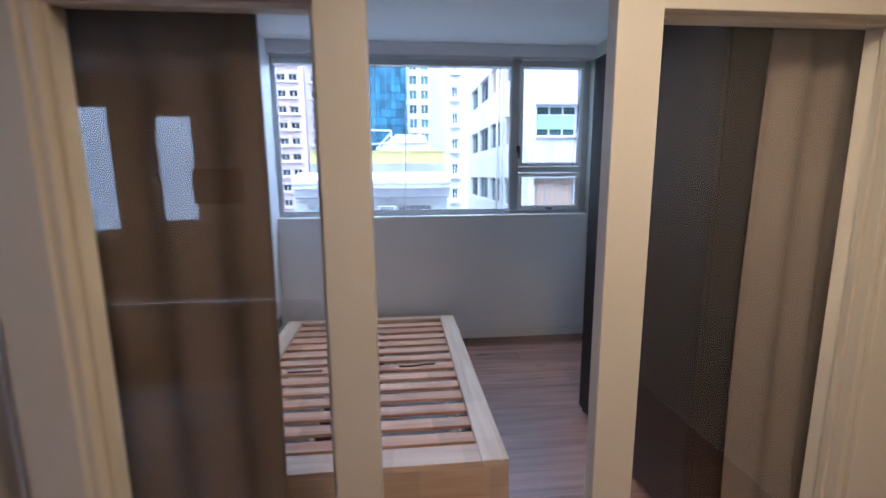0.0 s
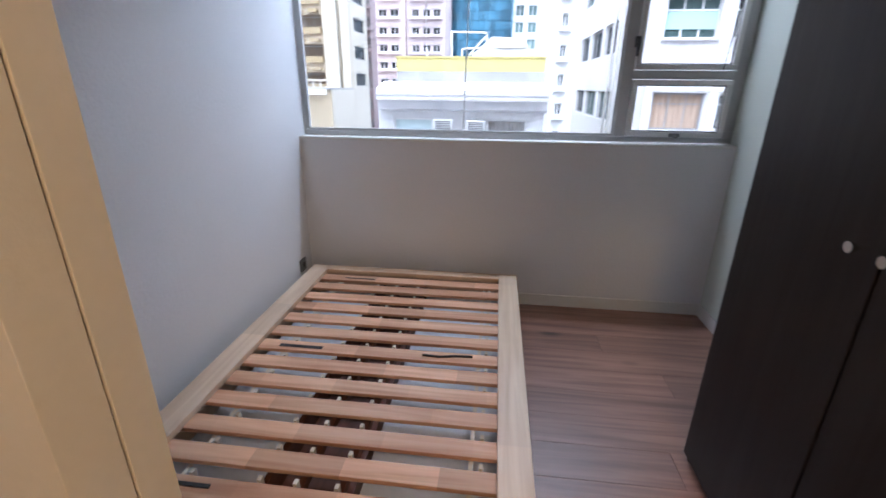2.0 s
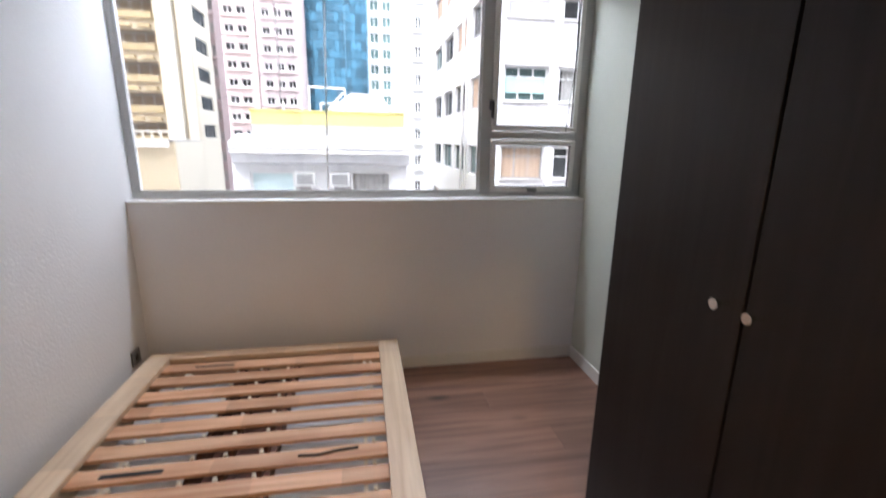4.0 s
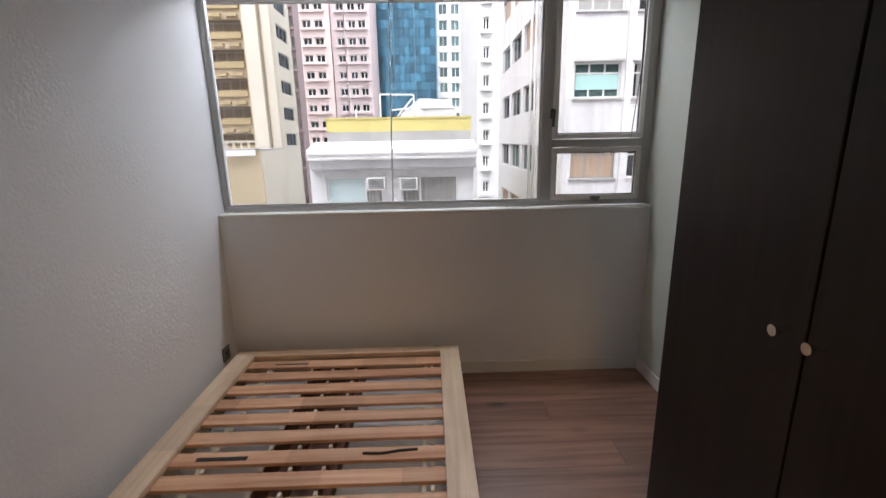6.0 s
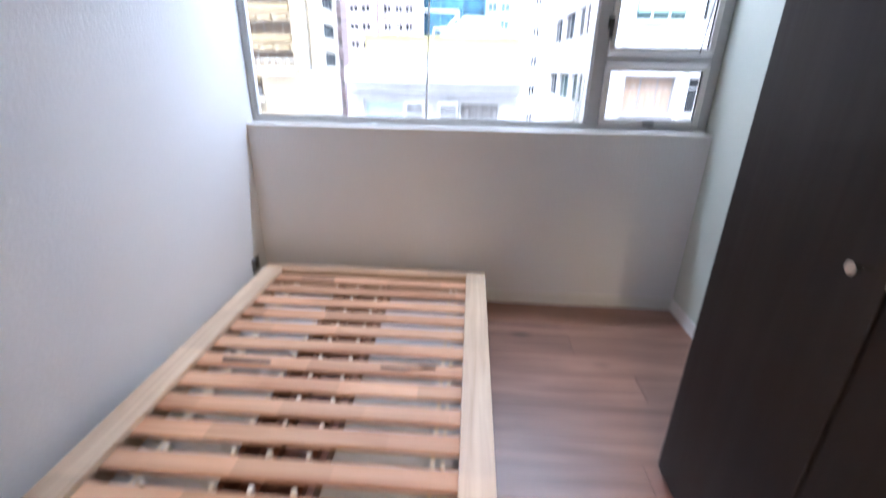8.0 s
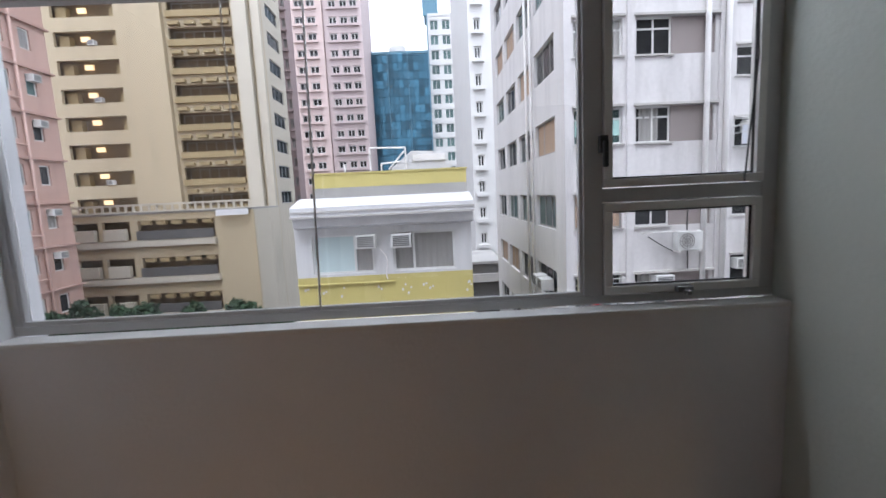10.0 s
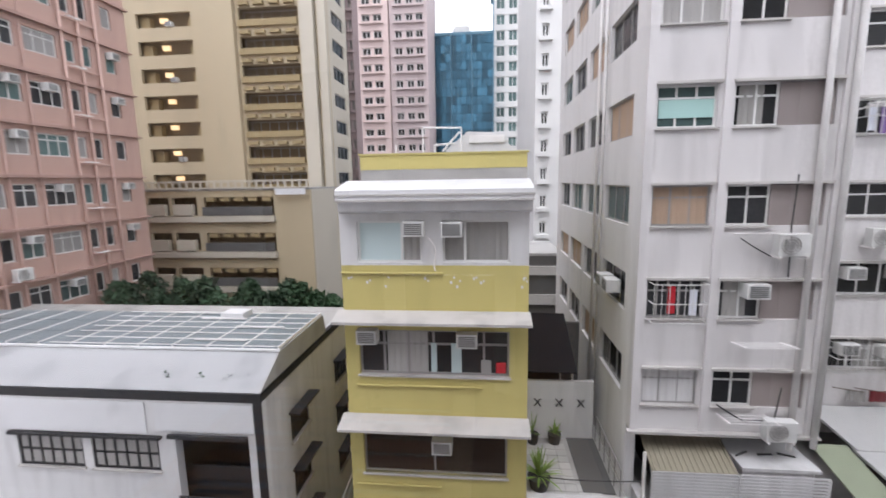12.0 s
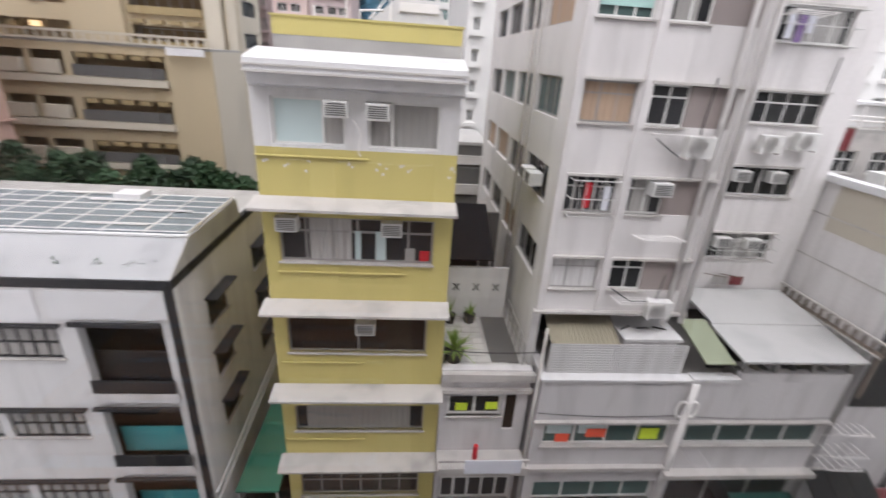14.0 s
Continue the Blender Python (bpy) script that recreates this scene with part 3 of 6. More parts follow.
for x0, x1 in ((0.17, 0.838), (1.768, 2.535)):
    part("head_rail", boxes((x0 + 0.001, x1 - 0.001, PART_F + 0.003, PART_B - 0.003, 1.955, 2.128), bevel=0.004), M_FRAME, pf)
    part("bottom_rail", boxes((x0 + 0.001, x1 - 0.001, PART_F + 0.003, PART_B - 0.003, 0.0, 0.1), bevel=0.004), M_FRAME, pf)
    part("bead", boxes((x0 + 0.001, x0 + 0.016, -2.63, -2.606, 0.1, 1.955), (x1 - 0.016, x1 - 0.001, -2.63, -2.606, 0.1, 1.955), (x0 + 0.016, x1 - 0.016, -2.63, -2.606, 1.94, 1.955), bevel=0.002), M_FRAME, pf)
    g = part("pane", boxes((x0 + 0.003, x1 - 0.003, -2.603, -2.597, 0.1, 1.955)), M_GLASS, pf)
    g.visible_shadow = False


def curtain(x0, x1, y, z0, z1, folds, amp, material, label):
    bm = bmesh.new()
    nx, nz = folds * 10, 14
    grid = []
    for j in range(nz + 1):
        f = j / nz
        row = []
        for i in range(nx + 1):
            u = i / nx
            spread = 1.0 + 0.05 * math.sin(5 * u + 3 * f) * (1 - f)
            x = x0 + (x1 - x0) * (0.5 + (u - 0.5) * spread)
            yy = y + amp * math.sin(u * folds * 2 * math.pi + 0.7 * math.sin(3 * f)) * (0.65 + 0.35 * (1 - f)) + 0.3 * amp * math.sin(u * 9 + f * 4)
            row.append(bm.verts.new((x, yy, z0 + (z1 - z0) * f)))
        grid.append(row)
    for j in range(nz):
        for i in range(nx):
            bm.faces.new((grid[j][i], grid[j][i + 1], grid[j + 1][i + 1], grid[j + 1][i]))
    e = base("curtain", (x0 + x1) / 2, y, z0, label, "curtain", "curtains behind the partition")
    c = part("fabric", bm, material, e, smooth=True)
    so = c.modifiers.new("thick", "SOLIDIFY")
    so.thickness = 0.004
    part("track", boxes((x0 - 0.02, x1 + 0.015, y - 0.012, y + 0.012, z1, z1 + 0.025)), M_TRIM, e)
    return e


curtain(0.03, 0.64, -2.465, 0.03, 2.3, 3, 0.021, M_CURTAIN_B, "dark brown curtain drawn behind the partition glass")
curtain(2.29, 2.73, -2.462, 0.03, 2.3, 3, 0.024, M_CURTAIN, "taupe fabric curtain gathered in soft folds")

# ---- bed ----
BX0, BX1, BY0, BY1, BZ = 0.08, 1.5, -2.18, -0.14, 0.28
bed = base("bed_frame", 0.8, -1.15, 0, "bare light rubberwood bed frame with slats, no mattress", "bed")
part("side_rail", boxes((BX0, BX0 + 0.12, BY0, BY1, BZ - 0.03, BZ), bevel=0.004), M_BEDY, bed)
part("side_rail", boxes((BX1 - 0.12, BX1, BY0, BY1, BZ - 0.03, BZ), bevel=0.004), M_BEDY, bed)
part("side_board", boxes((BX0 + 0.002, BX0 + 0.03, BY0 + 0.03, BY1 - 0.03, 0.02, BZ - 0.031), bevel=0.002), M_BEDY, bed)
part("side_board", boxes((BX1 - 0.03, BX1 - 0.002, BY0 + 0.03, BY1 - 0.03, 0.02, BZ - 0.031), bevel=0.002), M_BEDY, bed)
part("foot_rail", boxes((BX0 + 0.121, BX1 - 0.121, BY0, BY0 + 0.13, BZ - 0.03, BZ - 0.0005), bevel=0.004), M_BED, bed)
part("head_rail", boxes((BX0 + 0.121, BX1 - 0.121, BY1 - 0.075, BY1, BZ - 0.03, BZ - 0.0005), bevel=0.004), M_BED, bed)
part("foot_board", boxes((BX0 + 0.002, BX1 - 0.002, BY0 + 0.002, BY0 + 0.028, 0.012, BZ - 0.031), bevel=0.002), M_BED, bed)
part("head_board", boxes((BX0 + 0.002, BX1 - 0.002, BY1 - 0.028, BY1 - 0.002, 0.012, BZ - 0.031), bevel=0.002), M_BED, bed)
for x in (BX0 + 0.05, BX1 - 0.08):
    for y in (BY0 + 0.06, BY1 - 0.06):
        part("foot", boxes((x - 0.02, x + 0.05, y - 0.025, y + 0.025, 0, 0.245)), M_BED, bed)
for x in (BX0 + 0.032, BX1 - 0.062):
    part("ledger", boxes((x, x + 0.03, BY0 + 0.09, BY1 - 0.09, 0.205, 0.235)), M_BEDY, bed)
for x in (0.6, 0.725, 0.865):
    part("centre_batten", boxes((x - 0.011, x + 0.011, BY0 + 0.03, BY1 - 0.03, 0.17, 0.205)), M_DARKWOOD, bed)
part("centre_beam", boxes((0.57, 0.9, BY0 + 0.04, BY1 - 0.03, 0.06, 0.085), (0.57, 0.6, BY0 + 0.04, BY1 - 0.03, 0.0, 0.17), (0.87, 0.9, BY0 + 0.04, BY1 - 0.03, 0.0, 0.17)), M_DARKWOOD, bed)
for x0, x1 in ((BX0 + 0.065, 0.568), (0.902, BX1 - 0.065)):
    part("base_panel", boxes((x0, x1, BY0 + 0.04, BY1 - 0.03, 0.1, 0.108)), M_PANEL, bed, "pale grey board under the slats")
slat_me = mesh("slat", boxes((0.118, BX1 - 0.038, -0.041, 0.041, -0.018, 0.0), bevel=0.003), M_SLAT)
rng = random.Random(4)
for i in range(13):
    place("slat", slat_me, bed, Matrix.Translation((0, -1.945 + i * 0.1385 + rng.uniform(-0.004, 0.004), 0.2535)) @ Matrix.Rotation(rng.uniform(-0.003, 0.003), 4, "Z"))
for x in (0.33, 1.29):
    part("strap", boxes((x - 0.008, x + 0.008, -2.0, -0.25, 0.2355, 0.2365)), M_STRAP, bed, "cream webbing strap under the slats")
for i in range(12):
    for x in (0.36, 0.6, 0.725, 0.865, 1.325):
        part("peg", boxes((x - 0.007, x + 0.007, -1.945 + i * 0.1385 + 0.05, -1.945 + i * 0.1385 + 0.07, 0.2, 0.25)), M_STRAP, bed)
part("felt_strip", boxes((0.24, 0.46, -1.95, -1.935, 0.2536, 0.257)), M_STRIP, bed, "dark strip lying on a slat")
# the next two strips are added in place of grey staves in the slat
part("felt_strip", boxes((0.3, 0.52, -1.135, -1.112, 0.2537, 0.2555)), M_STRIP, bed, "dark strip lying on a slat")
bm = bmesh.new()
pts = [(1.02, -1.12), (1.1, -1.126), (1.18, -1.11), (1.26, -1.105)]
for (a, b), (c, d) in zip(pts, pts[1:]):
    rod(bm, (a, b, 0.257), (c, d, 0.257), 0.006, 6)
part("felt_strip", bm, M_STRIP, bed, "dark strip lying on a slat")
part("felt_strip", boxes((0.36, 0.56, -0.292, -0.284, 0.2536, 0.257)), M_STRIP, bed, "dark strip lying on a slat")

# ---- wardrobe ----
WX, WY0, WY1, WZ = 2.168, -2.4, -1.358, 2.15
wd = base("wardrobe", 2.46, -1.9, 0, "tall black-brown wardrobe with two plain doors and steel knobs", "wardrobe")
part("body", boxes((WX + 0.022, W - 0.006, WY0, WY0 + 0.018, 0, WZ), (WX + 0.022, W - 0.006, WY1 - 0.018, WY1, 0, WZ), (WX + 0.022, W - 0.006, WY0 + 0.018, WY1 - 0.018, WZ - 0.018, WZ), (W - 0.012, W - 0.006, WY0 + 0.018, WY1 - 0.018, 0.06, WZ - 0.018), (WX + 0.022, W - 0.012, WY0 + 0.018, WY1 - 0.018, 0.05, 0.068), bevel=0.001), M_WARD, wd)
part("plinth", boxes((WX + 0.03, WX + 0.046, WY0 + 0.018, WY1 - 0.018, 0, 0.05)), M_WARD, wd)
for y0, y1, ky in ((-1.915, WY1, -1.872), (WY0, -1.9225, -1.968)):
    d = part("door", boxes((WX, WX + 0.018, y0 + 0.001, y1 - 0.001, 0.045, WZ - 0.003), bevel=0.002), M_WARD, wd)
    bm = bmesh.new()
    rod(bm, (WX - 0.03, ky, 1.14), (WX + 0.001, ky, 1.14), 0.0055, 12)
    bmesh.ops.create_cone(bm, cap_ends=True, segments=24, radius1=0.009, radius2=0.0135, depth=0.016, matrix=Matrix.Translation((WX - 0.035, ky, 1.14)) @ Matrix.Rotation(radians(-90), 4, "Y"))
    part("knob", bm, M_CHROME, d, "round brushed steel knob", smooth=False)

so = base("wall_socket", 0.004, -0.16, 0.22, "dark grey wall socket plate beside the bed head", "socket")
part("plate", boxes((0.0005, 0.011, -0.205, -0.118, 0.235, 0.322), bevel=0.003), M_SOCKET, so)
part("rocker", boxes((0.0112, 0.015, -0.175, -0.148, 0.262, 0.298), bevel=0.002), M_GASKET, so)

# ---- floor planks ----
fl = structure("floor", boxes((HALL_L, W, HALL_B, 0, -0.2, -0.009)), M_JOINT, "brown knotty oak laminate floor in long planks", "floor")
WM[fl] = Matrix()
plank_me = mesh("plank", boxes((0.001, 2.399, 0.0005, 0.1895, -0.008, 0.0), bevel=0.0007), M_FLOOR)
short_me = {}
rng = random.Random(9)
row, y = 0, -0.19
while y > -4.6:
    x = -rng.uniform(0.1, 2.2) if y > PART_B else -1.2 - rng.uniform(0, 2)
    lo = 0.0 if y > PART_B - 0.1 else -1.0
    while x < W:
        a, b = max(x, lo), min(x + 2.4, W)
        if b - a > 0.06:
            if b - a > 2.399:
                me_ = plank_me
            else:
                me_ = mesh("plank", boxes((0.001, b - a - 0.001, 0.0005, 0.1895, -0.008, 0.0), bevel=0.0007), M_FLOOR)
            place("plank", me_, fl, Matrix.Translation((a, y, 0)))
        x += 2.4
    y -= 0.19

# ---- the street outside ----
GROUND = -15.5
RZM, RZP = Matrix.Rotation(radians(-90), 4, "Z"), Matrix.Rotation(radians(90), 4, "Z")
structure("ground", boxes((-300, 300, 0.36, 900, GROUND - 0.5, GROUND)), M_ASPHALT, "grey asphalt street and ground far below", "ground")
structure("pavement", boxes((-60, 40, 10.2, 11.0, GROUND, GROUND + 0.14)), M_PAVE, "narrow grey paved kerb along the shops", "pavement")


def wall_part(parent, m, u0, u1, z0, z1, openings, material, thick=0.3, name="wall"):
    bm = bmesh.new()
    facade(bm, u0, u1, z0, z1, thick, openings)
    return part(name, bm, material, parent, "", m)


# yellow building
yb = base("yellow_building", 0.08, 16, GROUND, "narrow yellow rendered apartment block with white top floor", "building")
Y0 = 12.0
mY = Matrix.Translation((0, Y0, 0))
top_w = [(-2.12, -0.25, -0.72, 0.48), (0.35, 2.25, -0.72, 0.48)]
low_w = [(-2.2, 2.25, -4.13, -2.74), (-2.2, 2.2, -7.37, -6.05), (-2.2, 2.25, -10.72, -9.6), (-2.2, 2.2, -14.0, -12.85)]
wall_part(yb, mY, -2.62, 2.77, -0.8, 0.75, top_w, M_YWHITE)
wall_part(yb, mY, -2.62, 2.77, GROUND, -0.801, low_w, M_YEL)
part("side_wall", boxes((-2.62, -2.4, Y0 + 0.301, 23, GROUND, 0.75), (2.55, 2.77, Y0 + 0.301, 23, GROUND, 0.75), (-2.62, 2.77, 22.7, 23, GROUND, 0.75)), M_YEL, yb)
# sheets behind the openings, coloured as the rooms' shade
part("interior", boxes((-2.39, 2.54, Y0 + 1.0, Y0 + 1.05, GROUND, 0.7), *[(-2.39, 2.54, Y0 + 0.31, Y0 + 1.0, z - 0.1, z) for z in (-1.3, -4.6, -7.9, -11.2)]), M_SHADE, yb)
part("roof", boxes((-2.62, 2.77, Y0, 23, 0.751, 0.95)), M_CONC, yb)
bm = bmesh.new()
prism(bm, [(12.62, 1.62), (11.55, 1.4), (11.46, 1.36), (11.46, 1.1), (11.62, 1.06), (11.66, 0.78), (12.0, 0.7), (12.62, 0.96)], -2.53, 2.82, "x")
part("eave", bm, M_EAVE, yb, "white tiled eave with stained lip")
for z in (1.05, 1.2):
    part("eave_moulding", boxes((-2.55, 2.84, 11.43, 11.459, z, z + 0.05)), M_LEDGE, yb)
part("parapet", boxes((-2.1, 2.74, 12.6, 12.75, 1.93, 2.34), (-2.1, -1.95, 12.751, 20, 1.93, 2.34), (2.59, 2.74, 12.751, 20, 1.93, 2.34)), M_YEL, yb, "yellow roof parapet")
part("coping", boxes((-2.14, 2.78, 12.57, 12.77, 2.341, 2.39)), M_YEL, yb)
part("parapet_base", boxes((-2.1, 2.74, 12.605, 12.745, 1.4, 1.929), (-2.095, -1.955, 12.746, 20, 1.4, 1.929), (2.595, 2.735, 12.746, 20, 1.4, 1.929)), M_CONC, yb)
part("roof_slab", boxes((-2.1, 2.74, 12.76, 20, 0.951, 1.4)), M_CONC, yb)
for z in (-2.36, -5.62, -8.87, -12.03):
    bm = bmesh.new()
    prism(bm, [(12.0, z + 0.22), (11.3, z + 0.06), (11.3, z - 0.02), (12.0, z + 0.12)], -2.78, 2.82, "x")
    part("awning", bm, M_LEDGE, yb, "stained concrete window awning")
for z, a, b in ((-1.02, -2.62, 0.35), (-4.46, -2.3, 1.45), (-7.75, -2.45, 0.2), (-11.1, -2.5, 0.2)):
    part("pipe", rods(((a, Y0 - 0.05, z), (b, Y0 - 0.05, z), 0.035)), M_YEL, yb)
rng = random.Random(3)
for i, x in enumerate((-2.45, -1.9, -1.35, -0.2, 0.55, 0.72, 1.2, 1.4, 2.55, 2.6)):
    part("patch", boxes((x, x + 0.06, Y0 - 0.012, Y0 + 0.001, -1.22 - 0.12 * (i % 3), -1.14 - 0.12 * (i % 3))), M_YWHITE, yb, "white filler patch")
    part("patch", boxes((x + 0.09, x + 0.14, Y0 - 0.012, Y0 + 0.001, -1.18 - 0.1 * (i % 2), -1.12 - 0.1 * (i % 2))), M_YWHITE, yb, "white filler patch")
window(yb, mY, -2.12, -0.25, -0.72, 0.48, 1, 0, M_WFRAME, M_PALEBLUE, 0.06, 0.1, False, M_DRAPE, (0.7, 1.0))
window(yb, mY, 0.35, 2.25, -0.72, 0.48, 1, 0, M_WFRAME, M_PANE, 0.06, 0.1, False, M_DRAPE, (0.0, 1.0))
for x in (-0.86, 0.95):
    part("window_post", boxes((x, x + 0.065, Y0 + 0.06, Y0 + 0.12, -0.66, 0.42)), M_WFRAME, yb)
window(yb, mY, -2.2, 2.25, -4.13, -2.74, 6, 0.68, M_GFRAME, M_PANE, 0.07, 0.1, True, M_DRAPE, (0.18, 0.47))
window(yb, mY, -2.2, 2.2, -7.37, -6.05, 2, 0, M_GFRAME, M_PANE_B, 0.06, 0.1, True)
window(yb, mY, -2.2, 2.25, -10.72, -9.6, 4, 0, M_GFRAME, M_PANE, 0.06, 0.1, True, M_DRAPE, (0.08, 0.9))
window(yb, mY, -2.2, 2.2, -14.0, -12.85, 6, 0.6, M_GFRAME, M_PANE, 0.06, 0.1, True)
part("window_panel", boxes((0.55, 0.85, Y0 + 0.07, Y0 + 0.095, -4.05, -3.15), (-0.05, 0.12, Y0 + 0.07, Y0 + 0.095, -4.05, -3.15)), M_PALEBLUE, yb)
part("red_bag", boxes((1.86, 2.15, Y0 + 0.06, Y0 + 0.13, -4.05, -3.72), bevel=0.04), M_CLOTHR, yb, "red bag behind the window")
part("grey_box", boxes((1.42, 1.72, Y0 + 0.06, Y0 + 0.13, -4.05, -3.65), bevel=0.02), M_DRAPE, yb)
bm = bmesh.new()
for k in range(10):
    a, b = k / 10, (k + 1) / 10
    rod(bm, (-0.05 + 0.28 * a + 0.1 * math.sin(a * 5), Y0 - 0.03, 0.0 - 0.95 * a), (-0.05 + 0.28 * b + 0.1 * math.sin(b * 5), Y0 - 0.03, 0.0 - 0.95 * b), 0.018, 5)
part("hose", bm, M_PIPE, yb)
for x, z in ((-0.74, 0.06), (0.32, 0.04), (-2.2, -3.1), (0.72, -3.16), (-0.05, -6.5)):
    window_aircon(Matrix.Translation((x, Y0 - 0.32, z)))
# things on its roof
sh = base("roof_shed", 1.4, 14.5, 1.4, "white stair housing on the yellow roof", "shed")
bm = bmesh.new()
prism(bm, [(0.25, 1.4), (2.35, 1.4), (2.35, 2.6), (2.1, 3.05), (1.0, 3.1), (0.3, 2.55)], 14.0, 16.0, "y")
part("body", bm, M_YWHITE, sh)
part("hatch", boxes((1.05, 2.15, 13.95, 13.998, 2.75, 2.98)), M_PIPE, sh)
rk = base("roof_rack", -0.1, 14.2, 1.4, "grey metal pipe rack on the yellow roof", "rack")
for a, b in (((-0.42, 14, 1.4), (-0.42, 14, 3.25)), ((-0.42, 14, 3.25), (0.8, 14, 3.22)), ((0.8, 14, 3.22), (0.8, 14, 2.5)), ((-0.05, 14, 1.4), (-0.05, 14, 2.7)), ((-0.05, 14, 2.7), (0.6, 14, 2.75)), ((-1.3, 14, 1.4), (-1.3, 14, 2.75)), ((0.2, 14, 2.5), (0.75, 14, 3.1))):
    part("pipe", rods((a, b, 0.03)), M_PIPE, rk)

# pale block to its right: set back tower over a podium
rb = base("white_apartment_block", 10, 19, GROUND, "weathered white tiled apartment block with stacked windows and pipes", "building")
RY = 12.5
mR, mRs, mR3 = Matrix.Translation((0, RY, 0)), Matrix.Translation((5.85, 0, 0)) @ RZM, Matrix.Translation((0, 15.5, 0))
tops = [1.35 + 2.65 * k for k in range(-2, 7)]
c1 = [(6.15, 7.7, t - 1.12, t) for t in tops]
c2 = [(8.12, 10.6, t - 1.12, t) for t in tops]
c3 = [(13.4, 16.1, t - 1.15, t - 0.05) for t in tops]
side = [(-a[1], -a[0], t - 1.2, t) for t in tops for a in ((13.5, 16.2), (16.6, 19.3), (19.9, 22.4), (23.0, 25.4))]
RT = 19.2
wall_part(rb, mR, 5.85, 11.05, -5.87, RT, c1 + c2, M_RWHITE)
wall_part(rb, mRs, -26.5, -RY - 0.301, -8.5, RT, side, M_RSIDE, name="side_wall")
wall_part(rb, mR3, 11.051, 17.3, -7.5, RT, c3, M_RWHITE, name="rear_wall")
part("return_wall", boxes((10.8, 11.05, RY + 0.301, 15.499, -5.87, RT)), M_RSIDE, rb)
part("end_wall", boxes((17.05, 17.3, 15.801, 26.5, -7.5, RT), (5.85, 17.3, 26.501, 26.7, -8.5, RT)), M_RSIDE, rb)
part("roof", boxes((5.85, 11.05, RY, 26.5, RT + 0.001, RT + 0.3), (11.051, 17.3, 15.5, 26.5, RT + 0.001, RT + 0.3)), M_CONC, rb)
part("interior", boxes((6.9, 10.7, RY + 1.0, RY + 1.05, -5.8, RT), (6.85, 6.9, RY + 1.0, 26, -8, RT), (11.3, 17, 16.6, 16.65, -7, RT)), M_SHADE, rb)
for x in (5.85, 7.82, 10.72):
    part("pilaster", boxes((x, x + 0.24, RY - 0.07, RY - 0.001, -5.87, RT)), M_RWHITE, rb)
for t in tops:
    k = tops.index(t)
    window(rb, mR, 6.15, 7.7, t - 1.12, t, 3 if k != 1 else 5, 0.7, M_WFRAME if k > 2 else M_GFRAME, [M_PANE, M_PANE, M_PANE, M_PANE_G, M_PANE_G][k % 5], 0.055, 0.1, True,
           [M_YWHITE, None, M_DRAPE_T, None, M_DRAPE, None, M_DRAPE, None, M_DRAPE][k], (0.0, 1.0), 0.14)
    window(rb, mR, 8.12, 9.25, t - 1.12, t, 2, 0.7, M_WFRAME, M_PANE, 0.055, 0.1, True, M_DRAPE if k % 2 else None, (0.1, 0.7), 0.0)
    part("infill_panel", boxes((9.251, 10.599, RY + 0.06, RY + 0.1, t - 1.12, t - 0.02)), M_TAUPE, rb, "taupe board closing half the opening")
    part("ledge", boxes((8.02, 10.72, RY - 0.13, RY + 0.02, t + 0.003, t + 0.075)), M_LEDGE, rb)
    window(rb, mR3, 13.4, 16.1, t - 1.15, t - 0.05, 4, 0.0 if k % 2 else 0.65, M_WFRAME, M_PANE, 0.055, 0.1, True, M_DRAPE if k % 3 == 0 else None, (0.3, 0.9), 0.12)
    for a in ((13.5, 16.2), (16.6, 19.3), (19.9, 22.4), (23.0, 25.4)):
        window(rb, mRs, -a[1], -a[0], t - 1.2, t, 3, 0.0, M_GFRAME, M_PANE if (k + int(a[0])) % 3 else M_PANE_G, 0.06, 0.12, False, M_DRAPE_T if (k + int(a[0])) % 4 == 0 else None)
part("teal_blind", boxes((6.22, 7.63, RY + 0.08, RY + 0.1, 3.15, 3.62)), M_TEAL, rb, "teal roller blind")
part("pipe", rods(((10.3, RY - 0.12, -6.3), (10.3, RY - 0.12, RT), 0.085)), M_PIPE, rb, "pale vertical drain pipe", smooth=True)
part("pipe", rods(((5.74, 17.2, -8), (5.74, 17.2, RT), 0.06)), M_PIPE, rb, smooth=True)
part("pipe", rods(((5.74, 16.4, -8), (5.74, 16.4, RT), 0.05)), M_PIPE, rb, smooth=True)
part("pipe", rods(((10.92, RY - 0.16, -6.2), (10.92, RY - 0.16, RT), 0.085)), M_PIPE, rb, smooth=True)
part("base_ledge", boxes((5.75, 11.1, RY - 0.18, RY + 0.01, -5.95, -5.871)), M_LEDGE, rb)
fan_unit(Matrix.Translation((9.25, RY - 0.5, -0.55)))
fan_unit(Matrix.Translation((9.4, RY - 0.55, -5.83)))
fan_unit(Matrix.Translation((13.9, 15.0, -0.75)))
fan_unit(Matrix.Translation((15.2, 15.0, -0.6)))
fan_unit(Matrix.Translation((14.3, 15.0, 5.1)))
fan_unit(Matrix.Translation((15.3, 15.0, 5.1)))
for x, y, z in ((8.7, RY - 0.3, -1.78), (13.5, 15.25, -1.9), (13.7, 15.25, 3.4)):
    window_aircon(Matrix.Translation((x, y, z)))
window_aircon(Matrix.Translation((5.45, 15.5, -2.1)) @ RZM)
window_aircon(Matrix.Translation((5.45, 14.7, -2.1)) @ RZM)


